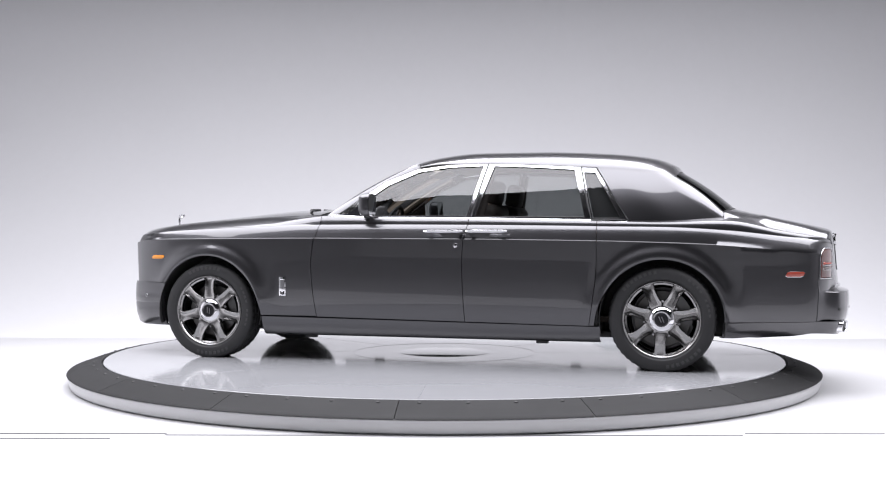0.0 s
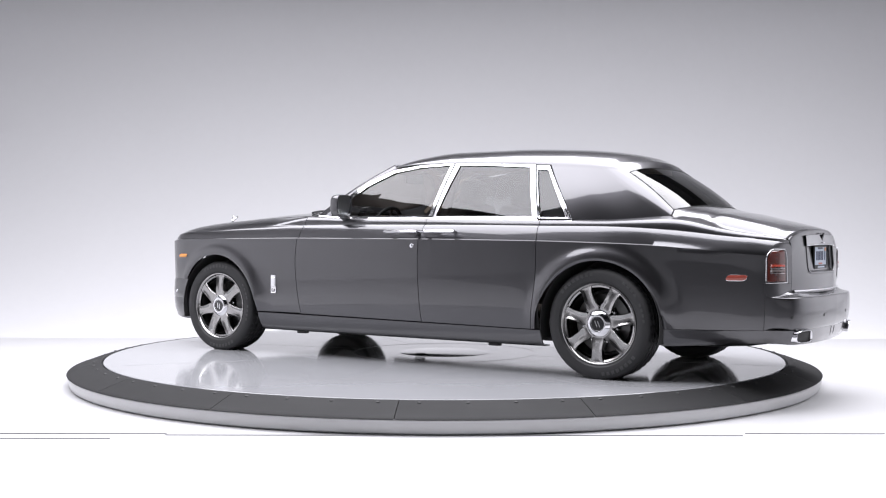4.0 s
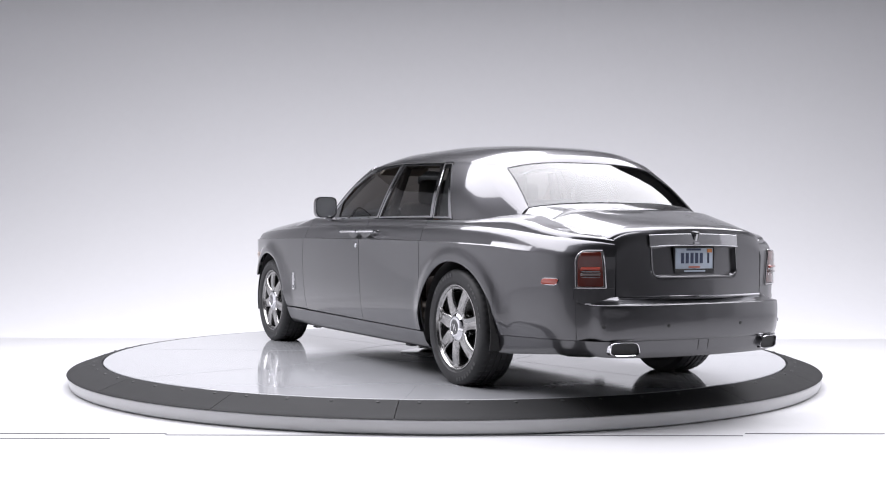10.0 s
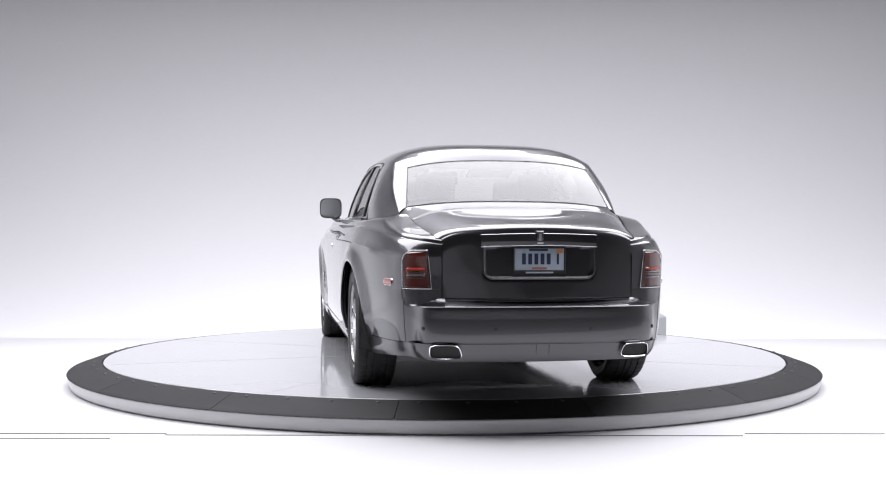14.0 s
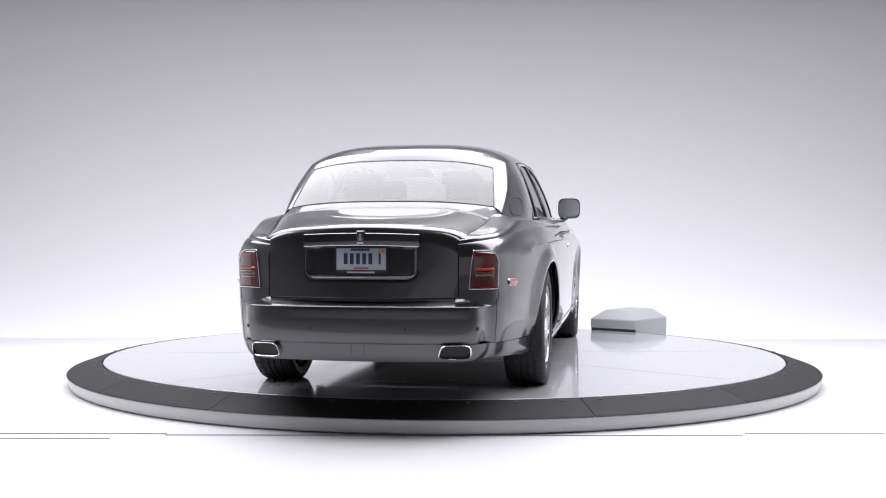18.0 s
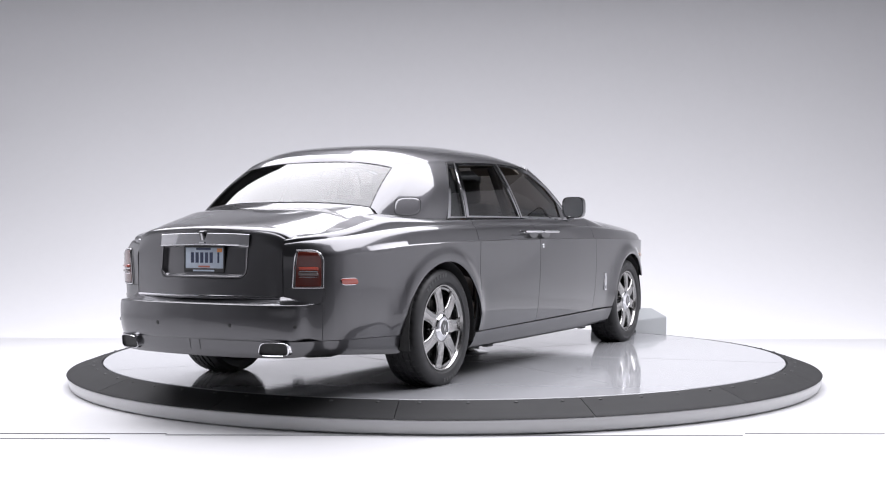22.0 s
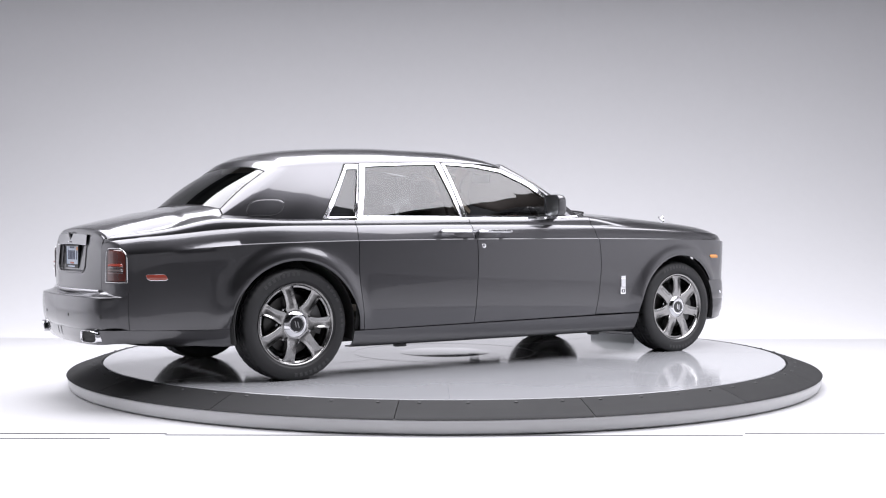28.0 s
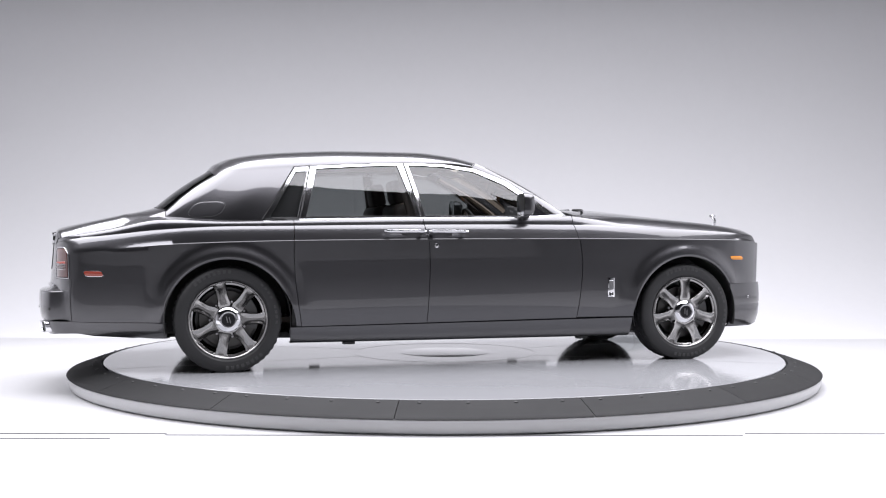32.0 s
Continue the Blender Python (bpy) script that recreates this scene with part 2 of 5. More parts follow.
def studio():
    # floor, cove and wall behind the turntable are one white sweep; the sides bend forward a little
    HALF, WALL_Y, R, TOP = 9.0, 7.6, 4.4, 5.6
    prof = [(-4.62, FLOOR_Z), (-4, FLOOR_Z), (-3, FLOOR_Z), (0, FLOOR_Z), (2, FLOOR_Z)]
    fl = grid([[(x, y, z) for x in steps(-HALF, HALF, 12)] for y, z in prof + [(WALL_Y - R, FLOOR_Z)]], face_out=(0, 0, -9))
    floor = tagged(part("floor", fl, M_FLOOR), "glossless white painted studio floor, overexposed under the light", "floor", kind="structure")
    # unseen dark floor, added to dim the floor's reflection in the bumper
    dk = grid([[(x, y, FLOOR_Z) for x in steps(-HALF, HALF, 6)] for y in (-12.5, -9, -4.62)], face_out=(0, -8, -9))
    tagged(part("floor_front", dk, M_DARKFLOOR), "dark grey unseen floor added round the camera to dim reflections in the car", "floor", kind="structure")
    cv = [(WALL_Y - R + R * math.sin(a), FLOOR_Z + R - R * math.cos(a)) for a in steps(0, math.pi / 2, 28)]
    cv += [(WALL_Y, z) for z in steps(FLOOR_Z + R, TOP, 6)[1:]]
    back = grid([[(x, y, z) for x in steps(-HALF, HALF, 24)] for y, z in cv], face_out=(0, 20, 3))
    tagged(part("wall_back", back, M_CYC), "white seamless cyclorama wall curving up out of the floor", "wall", kind="structure")
    # side walls stay out of view; white and grey stretches only shape reflections
    for s in (-1, 1):
        side = "wall_left" if s < 0 else "wall_right"
        w = box(0.15, 9.5, TOP - FLOOR_Z, (s * (HALF + 0.075), 2.95, (TOP + FLOOR_Z) / 2))
        tagged(part(side, w, M_PALEWALL), "plain white studio side wall", "wall", kind="structure")
        w = box(0.15, 2.6, TOP - FLOOR_Z, (s * (HALF + 0.075), -3.1, (TOP + FLOOR_Z) / 2))
        tagged(part(side, w, M_PALEWALL), "plain white studio side wall", "wall", kind="structure")
        w = box(0.15, 8.1, TOP - FLOOR_Z, (s * (HALF + 0.075), -8.45, (TOP + FLOOR_Z) / 2))
        tagged(part(side, w, M_GREYSIDE), "grey unseen side wall added for reflections in the car", "wall", kind="structure")
    # unseen wall in bands that darken upwards, added to grade the car's reflections
    z0 = FLOOR_Z
    for top, mat, lab in ((0.9, M_PALEWALL, "pale unseen wall band added behind the camera for reflections in the car"), (1.5, M_MIDBAND, "mid grey unseen wall band added behind the camera for reflections in the car"),
                          (2.2, M_LOWBAND, "dark grey unseen wall band added behind the camera for reflections in the car"), (TOP + 1.6 + FLOOR_Z, M_DARK, "dark unseen upper wall added behind the camera for reflections in the car")):
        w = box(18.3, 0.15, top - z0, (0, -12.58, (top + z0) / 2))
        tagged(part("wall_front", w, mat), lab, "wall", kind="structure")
        z0 = top
    c = box(18.3, 20.5, 0.12, (0, -2.4, TOP + 1.5))
    tagged(part("ceiling", c, M_CEIL), "dark studio ceiling above the softbox", "ceiling", kind="structure")
    for s in (-1, 1):
        w = box(0.15, 20.2, 1.6, (s * (HALF + 0.075), -2.4, TOP + 0.72))
        tagged(part("wall_upper", w, M_DARK), "dark upper studio wall above the white paint", "wall", kind="structure")
    w = box(18.3, 0.15, 1.6, (0, WALL_Y + 0.08, TOP + 0.72))
    tagged(part("wall_upper", w, M_DARK), "dark upper studio wall above the white paint", "wall", kind="structure")
    # joints of the floor panels, shallow dark gaps
    for x0, x1, y, wd in ((-2.75, -1.60, -2.945, 0.006), (-1.60, 1.71, -2.985, 0.006), (1.74, 2.55, -2.915, 0.005), (-2.62, -1.88, -3.105, 0.004)):
        j = box(x1 - x0, wd, 0.004, ((x0 + x1) / 2, y, FLOOR_Z + 0.003))
        tagged(part("floor_joint", j, M_SEAM_SOFT), "thin dark joint between floor panels", "joint", kind="structure")
    # softbox: fabric walls round the light
    soft = tagged(new("softbox"), "large black-framed overhead softbox hung from the ceiling", "softbox")
    soft.location = (0, SOFT_Y, SOFT_Z)
    for s in (-1, 1):
        part("side_panel", box(SOFT_W + 0.2, 0.06, 0.5, (0, s * (SOFT_D / 2 + 0.05), 0.2), 0.01), M_SOFTFRAME, soft)
        part("end_panel", box(0.06, SOFT_D + 0.04, 0.5, (s * (SOFT_W / 2 + 0.06), 0, 0.2), 0.01), M_SOFTFRAME, soft)
        for t in (-1, 1):
            part("hanging_cable", tube([(s * 3.7, t * 2.7, 0.45), (s * 3.7, t * 2.7, 1.84)], 0.012), M_SOFTFRAME, soft)
    part("top_cover", box(SOFT_W + 0.06, SOFT_D + 0.04, 0.03, (0, 0, 0.44)), M_SOFTFRAME, soft)


R_DISC, R_RING = 2.746, 3.014


def turntable():
    base = tagged(new("turntable"), "low round turntable base with white skirt and black rubber ring", "turntable")
    base.location = (0, 0, FLOOR_Z)
    z = -FLOOR_Z
    sk = lathe([(2.80, 0.0), (2.97, 0.0), (2.992, 0.012), (3.004, 0.05), (3.006, 0.088), (2.998, 0.094), (2.80, 0.094)], 128, "z")
    part("skirt", sk, M_SKIRT, base, "white painted curved skirt")
    part("gap_ring", lathe([(R_DISC - 0.01, 0.02), (R_DISC + 0.02, 0.02), (R_DISC + 0.02, z - 0.012), (R_DISC - 0.01, z - 0.03)], 128, "z"), M_SEAM, base)
    # sixteen rubber ramp segments with screw heads
    first, n = 264.5, 16
    bm = bmesh.new()
    half = math.pi / n - 0.0008
    rows = []
    prof = [(R_DISC + 0.011, z - 0.03), (R_DISC + 0.011, z - 0.006), (R_DISC + 0.018, z - 0.001), (2.80, z - 0.004), (2.90, z - 0.035),
            (2.985, z - 0.065), (3.008, z - 0.072), (R_RING, z - 0.078), (R_RING - 0.002, 0.094), (2.8, 0.094)]
    for a in steps(-half, half, 10):
        rows.append([(r * math.cos(a), r * math.sin(a), h) for r, h in prof])
    seg = grid(rows)
    for r in (rows[0], rows[-1]):
        seg.faces.new([seg.verts.new(q) for q in r])
    weld(seg)
    bmesh.ops.recalc_face_normals(seg, faces=seg.faces)
    src, screw = None, None
    for i in range(n):
        m = pose(0, 0, 0, 0, 0, first + 360 / n * (i + 0.5))
        if src is None:
            src = part("rubber_segment", seg, M_RUBBER, base)
            src.matrix_basis = m
            ob = src
        else:
            ob = share("rubber_segment", src, base, m)
        for k in (-0.78, -0.26, 0.26, 0.78):
            a = half * k
            at = pose(2.815 * math.cos(a), 2.815 * math.sin(a), z - 0.0085)
            if screw is None:
                screw = part("screw_head", lathe([(0, 0.004), (0.009, 0.004), (0.0125, 0.001), (0.0125, -0.004)], 12, "z"), M_SCREW, ob)
                screw.matrix_basis = at
            else:
                share("screw_head", screw, ob, at)
    # the disc that turns with the car
    disc = tagged(new("revolving_disc"), "glossy white revolving turntable disc under the car", "turntable")
    d = lathe([(0, -0.02), (R_DISC - 0.004, -0.02), (R_DISC, -0.004), (R_DISC - 0.004, 0.0), (2.0, 0.0), (1.0, 0.0), (0, 0.0)], 128, "z")
    part("disc_plate", d, M_DISC, disc)
    joint = None
    for k in range(8):
        m = pose(0, 0, 0, 0, 0, 147 + 45 * k)
        if joint is None:
            joint = part("plate_joint", box(1.97, 0.0012, 0.002, (1.745, 0, -0.0004)), M_SEAM_DISC, disc)
            joint.matrix_basis = m
        else:
            share("plate_joint", joint, disc, m)
    part("joint_ring", lathe([(0.757, 0.0), (0.758, 0.0012), (0.762, 0.0012), (0.763, 0.0)], 96, "z"), M_SEAM_DISC, disc)
    part("hub_cover", lathe([(0, 0.0025), (0.36, 0.0025), (0.372, 0.0015), (0.375, -0.001)], 64, "z"), M_DISC, disc)
    return disc


def motor_housing():
    """Chamfered sheet housing of the drive at the rim of the turntable."""
    ob = tagged(new("motor_housing"), "pale grey chamfered metal drive housing beside the turntable", "housing")
    ux, uy = Vector((0.8, -0.6, 0)), Vector((0.6, 0.8, 0))
    W, D, h0, h1, ch = 0.505, 0.74, 0.122, 0.212, 0.115
    c = Vector((1.53, 2.27, FLOOR_Z))
    m = Matrix.Translation(c) @ Matrix((ux, uy, Vector((0, 0, 1)))).transposed().to_4x4()
    ob.matrix_world = m
    z0 = -FLOOR_Z
    rows = []
    for z, i in ((0.20, 0), (z0 + h0 - 0.01, 0), (z0 + h0, 0.004), (z0 + h1 - 0.006, ch - 0.004), (z0 + h1, ch + 0.006)):
        rows.append([(i, i * 0.9, z), (W - i, i * 0.9, z), (W - i, D - i, z), (i, D - i, z)])
    bm = grid(rows, closed=True)
    bm.faces.new([bm.verts.new(q) for q in rows[-1]])
    weld(bm)
    bmesh.ops.recalc_face_normals(bm, faces=bm.faces)
    part("cover", bm, M_BOXGREY, ob, sharp=0.3)
    part("foot", box(W, D - 0.034, 0.200, (W / 2, D / 2 + 0.017, 0.1000)), M_BOXGREY, ob)
    part("slot", box(W - 0.012, 0.03, 0.026, (W / 2, 0.019, 0.187)), M_BLACK, ob, "dark gap above the disc")
    return ob



# ---- the car: x forward, y to its left, z up, origin on the ground between the axles ----
FX, RX, FZ, RZ, ARCH = 1.785, -1.785, 0.377, 0.368, 0.44

# rails along the flank, nose to tail: waist plan, crease height, upper rail, inner rail
RAILS = (
    ((2.655, 0.30), 0.90, (2.61, 0.30, 0.99), (2.555, 0.28, 1.035)),
    ((2.625, 0.58), 0.91, (2.58, 0.565, 0.99), (2.49, 0.50, 1.04)),
    ((2.535, 0.775), 0.92, (2.49, 0.75, 0.992), (2.39, 0.62, 1.045)),
    ((2.41, 0.88), 0.935, (2.375, 0.845, 1.0), (2.28, 0.68, 1.055)),
    ((2.25, 0.942), 0.945, (2.225, 0.900, 1.012), (2.15, 0.72, 1.07)),
    ((1.785, 0.985), 0.95, (1.780, 0.940, 1.034), (1.75, 0.75, 1.10)),
    ((1.30, 0.998), 0.953, (1.30, 0.955, 1.050), (1.30, 0.77, 1.125)),
    ((0.86, 1.0), 0.955, (0.86, 0.957, 1.063), (0.86, 0.80, 1.135)),
    ((0.40, 1.003), 0.953, (0.40, 0.960, 1.064), (0.40, 0.865, 1.114)),
    ((-0.35, 1.003), 0.95, (-0.35, 0.960, 1.060), (-0.35, 0.865, 1.106)),
    ((-1.00, 0.998), 0.943, (-1.00, 0.955, 1.053), (-1.00, 0.86, 1.094)),
    ((-1.35, 0.99), 0.938, (-1.35, 0.947, 1.047), (-1.35, 0.855, 1.088)),
    ((-1.785, 0.97), 0.927, (-1.785, 0.925, 1.042), (-1.785, 0.822, 1.088)),
    ((-2.25, 0.915), 0.907, (-2.25, 0.868, 1.017), (-2.25, 0.70, 1.112)),
    ((-2.60, 0.855), 0.872, (-2.60, 0.810, 0.978), (-2.60, 0.640, 1.034)),
    ((-2.77, 0.812), 0.855, (-2.765, 0.768, 0.960), (-2.74, 0.615, 1.003)),
    ((-2.875, 0.755), 0.85, (-2.855, 0.715, 0.950), (-2.83, 0.600, 0.987)),
    ((-2.935, 0.675), 0.85, (-2.918, 0.655, 0.940), (-2.895, 0.592, 0.972)),
    ((-2.965, 0.588), 0.85, (-2.955, 0.586, 0.928), (-2.94, 0.583, 0.956)),
    ((-2.976, 0.553), 0.85, (-2.966, 0.551, 0.924), (-2.952, 0.549, 0.951)),
)


def rail_functions():
    s = [0.0]
    for a, b in zip(RAILS, RAILS[1:]):
        s.append(s[-1] + math.hypot(b[0][0] - a[0][0], b[0][1] - a[0][1]))
    f = {}
    for key, pick in (("px", lambda r: r[0][0]), ("py", lambda r: r[0][1]), ("zc", lambda r: r[1]),
                      ("ux", lambda r: r[2][0]), ("uy", lambda r: r[2][1] - 0.016), ("uz", lambda r: r[2][2]),
                      ("ix", lambda r: r[3][0]), ("iy", lambda r: r[3][1]), ("iz", lambda r: r[3][2])):
        f[key] = curve(list(zip(s, [pick(r) for r in RAILS])))
    return s[-1], f


S_END, RF = rail_functions()
_ss = np.linspace(0, S_END, 1200)
_xs = np.array([RF["px"](q) for q in _ss])
_ix = np.array([RF["ix"](q) for q in _ss])


def s_at(x):
    """Rail parameter at a station of the flank."""
    return float(np.interp(-x, -_xs, _ss))


BELLY = curve([(0.15, -0.088), (0.20, -0.070), (0.27, -0.048), (0.35, -0.028), (0.45, -0.0135), (0.55, -0.0065), (0.64, -0.0025), (0.74, 0.0005), (0.84, 0.0035), (0.96, 0.006)])


def plan(s):
    a, b = max(s - 0.004, 0), min(s + 0.004, S_END)
    t = Vector((RF["px"](b) - RF["px"](a), RF["py"](b) - RF["py"](a), 0)).normalized()
    return Vector((RF["px"](s), RF["py"](s), 0)), Vector((t.y, -t.x, 0))


def flare(x, z):
    """Rolled lips round the wheel openings."""
    d = 0.0
    for cx, cz in ((FX, FZ), (RX, RZ)):
        r = math.hypot(x - cx, z - cz)
        if r < 0.75 and z > cz - 0.2:
            q = (r - ARCH) / 0.125
            d += 0.034 * (1 / (1 + math.exp((q - 0.58) * 6.5))) * min(1, max(0, (z - 0.2) / 0.25))
            if q < 0.1:
                d -= 0.006 * (0.1 - q) / 0.1
    return d


def flank(s, z, out=0.0):
    """A point of the flank up to the crease."""
    c, n = plan(s)
    if n.y < 0 and c.x > -2.9 and c.x < 2.6:
        n = -n
    q = c + n * (BELLY(z) + flare(c.x, z) + out)
    return Vector((q.x, q.y, z))


UPPER_T = (0.167, 0.4, 0.6, 0.75, 0.84, 0.90, 0.94, 0.97, 1.0, 1.012, 1.025, 1.04, 1.06, 1.09, 1.14, 1.20, 1.27, 1.36, 1.48, 1.62, 1.78, 1.9, 2.0)


def upper(s, t):
    """Crease (0) to upper rail (1) to inner rail (2)."""
    zc = RF["zc"](s)
    a = flank(s, zc)
    u = Vector((RF["ux"](s), RF["uy"](s), RF["uz"](s)))
    i = Vector((RF["ix"](s), RF["iy"](s), RF["iz"](s)))
    if t <= 1:
        # a narrow ledge at the crease, an upright face, then a tight roll into the top
        w = max(t * 6 - 1, 0) / 5
        ledge = 0.24 * min(1.0, max(0.0, (RF["px"](s) + 2.62) / 0.5))
        k = min(t * 6, 1) * ledge + (0.76 - ledge) * w + 0.24 * w ** 5
        h = min(t * 6, 1) * 0.05 + 0.95 * (w - 0.12 * w ** 6) / 0.88
        return Vector((lerp(a.x, u.x, k), lerp(a.y, u.y, k), lerp(a.z, u.z, h)))
    p = u.lerp(i, t - 1)
    rear = min(1.0, max(0.0, (-1.2 - u.x) / 0.5))
    # behind the doors: an upright face above the shoulder that rolls over towards the boot lid
    q = t - 1
    h = 0.64 * (1 - (1 - q) ** 15) + 0.36 * q
    # under the windows the door rises upright and turns in tightly
    door = min(1.0, max(0.0, (1.25 - u.x) / 0.4))
    z = lerp(p.z + 0.010 * math.sin(math.pi * q) ** 0.8, lerp(u.z, i.z, 1 - (1 - q) ** 9), door)
    return Vector((p.x, p.y, lerp(z, lerp(u.z, i.z, h), rear)))


XD1 = curve([(0.30, 0.853), (0.347, 0.859), (0.55, 0.885), (0.744, 0.897), (0.92, 0.878), (1.071, 0.836), (1.15, 0.81)])
XD2 = curve([(0.30, -0.336), (0.45, -0.326), (0.754, -0.316), (0.95, -0.328), (1.085, -0.357), (1.13, -0.37)])
XD3 = curve([(0.30, -1.262), (0.328, -1.266), (0.514, -1.295), (0.70, -1.316), (0.844, -1.322), (1.066, -1.314), (1.12, -1.312)])


def panel(name, line_a, line_b, low, us, top, car, mat, label="", out=0.0, gap=0.0025, rows=16):
    """A skin panel between two lines across the flank, from low(x) up to the rail named by top."""
    cols = []
    for u in us:
        col = []
        mid = lerp(line_a(0.65), line_b(0.65), u)
        zl = low(mid)
        zc0 = RF["zc"](s_at(mid))
        for j in range(rows + 1):
            z = lerp(zl, zc0, j / rows)
            xa, xb = line_a(z) - gap, line_b(z) + gap
            col.append(flank(s_at(lerp(xa, xb, u)), z, out))
        for t in UPPER_T:
            zt = lerp(zc0, RF["uz"](s_at(mid)), min(t, 1))
            xa, xb = line_a(zt) - gap, line_b(zt) + gap
            col.append(upper(s_at(lerp(xa, xb, u)), t))
        cols.append(col)
    bm = grid(cols, face_out=(0, 0, 0.5))
    bm.normal_update()
    if sum(f.normal.y for f in bm.faces) < 0:
        bmesh.ops.reverse_faces(bm, faces=bm.faces[:])
    return part(name, bm, mat, car, label, sharp=0.9, solid=0.012)


def arch_us(a, b, centre, n=70):
    """Column positions that crowd at the ends of a wheel opening."""
    xs = set(np.linspace(a, b, 26))
    for k in range(n + 1):
        x = centre + ARCH * math.cos(math.pi * k / n)
        if min(a, b) < x < max(a, b):
            xs.add(x)
    for e in (-1, 1):
        for d in (0.0008, -0.0008):
            x = centre + e * (ARCH + d)
            if min(a, b) < x < max(a, b):
                xs.add(x)
    return sorted((x - a) / (b - a) for x in xs)


def strip_sweep(path, profile, closed=False):
    """Section of (out, up) swept along points with their outward normals."""
    return [[Vector((p.x + n.x * o, p.y + n.y * o, p.z + u)) for o, u in profile] for p, n in path]


def plan_path(pts, n=40):
    """Evenly spaced points and outward normals along a plan curve given from flank to tail centre."""
    s = [0.0]
    for a, b in zip(pts, pts[1:]):
        s.append(s[-1] + math.dist(a, b))
    fx, fy = curve(list(zip(s, [p[0] for p in pts]))), curve(list(zip(s, [p[1] for p in pts])))
    out = []
    for q in steps(0, s[-1], n):
        e = 0.01
        t = Vector((fx(q + e) - fx(q - e), fy(q + e) - fy(q - e), 0)).normalized()
        nr = Vector((t.y, -t.x, 0))
        if nr.dot(Vector((fx(q), fy(q) * 0.6, 0))) < 0:
            nr = -nr
        out.append((Vector((fx(q), fy(q), 0)), nr))
    return out


def full_width(path):
    """Adds the mirror image of a path that runs from the left flank to the centre line."""
    return path + [(Vector((p.x, -p.y, p.z)), Vector((n.x, -n.y, 0))) for p, n in path[-2::-1]]


# greenhouse side surface
GB = curve([(-2.30, 0.705), (-2.227, 0.717), (-1.87, 0.795), (-1.54, 0.842), (-1.0, 0.852), (0.0, 0.852), (0.5, 0.835), (0.85, 0.80), (1.0, 0.77)])


def gside(x, z, out=0.0):
    h = z - 1.10
    f = min(1.0, max(0.0, (-1.25 - x) / 0.6))
    return Vector((x, GB(x) - (0.26 + 0.04 * f * f) * h - 0.32 * h * h + out, z))


ROOF_EDGE = curve([(-1.90, 1.437), (-1.87, 1.443), (-1.6, 1.468), (-1.27, 1.492), (-0.9, 1.513), (-0.4, 1.533), (-0.1, 1.535), (0.114, 1.51), (0.25, 1.45)])
ROOF_MID = curve([(-1.93, 1.474), (-1.90, 1.494), (-1.80, 1.556), (-1.70, 1.588), (-1.55, 1.613), (-1.35, 1.632), (-0.8, 1.656), (-0.3, 1.656), (0.05, 1.622), (0.25, 1.575), (0.40, 1.53)])


def roof_point(u, v):
    """u 0..1 windscreen to rear window, v 0..1 gutter to centre line."""
    xe = lerp(0.10, -1.70, u)
    xm = lerp(0.25, -1.835, u)
    e = gside(xe, ROOF_EDGE(xe))
    zm = ROOF_MID(xm) - 0.007
    a = math.pi / 2 * v
    y = e.y * math.cos(a) ** 0.80 if v < 1 else 0.0
    k = 1 - abs(y / e.y) ** 3.5
    k = max(0.0, k) ** 0.70
    x = lerp(xe, xm, 1 - (y / e.y) ** 2)
    return Vector((x, y, lerp(e.z, zm, k)))


def loop_on_side(pts, n=6, out=0.0):
    """Points of a window outline laid on the greenhouse, edges subdivided."""
    r = []
    for (x0, z0), (x1, z1) in zip(pts, pts[1:] + pts[:1]):
        for k in range(n):
            r.append(gside(lerp(x0, x1, k / n), lerp(z0, z1, k / n), out))
    return r


WINDOWS = {
    "front_door": ([(0.64, 1.136), (0.32, 1.364), (0.09, 1.466), (-0.136, 1.502), (-0.395, 1.511), (-0.300, 1.131)],
                   [(0.775, 1.118), (0.365, 1.400), (0.115, 1.496), (-0.14, 1.527), (-0.446, 1.533), (-0.343, 1.112)]),
    "rear_door": ([(-0.525, 1.509), (-0.80, 1.494), (-1.095, 1.471), (-1.190, 1.121), (-0.79, 1.124), (-0.390, 1.127)],
                  [(-0.455, 1.532), (-0.80, 1.517), (-1.165, 1.495), (-1.258, 1.102), (-0.79, 1.108), (-0.352, 1.111)]),
    "quarter": ([(-1.203, 1.440), (-1.240, 1.438), (-1.278, 1.434), (-1.433, 1.114), (-1.36, 1.113), (-1.285, 1.113)],
                [(-1.172, 1.490), (-1.225, 1.488), (-1.280, 1.484), (-1.535, 1.092), (-1.40, 1.096), (-1.265, 1.100)]),
}


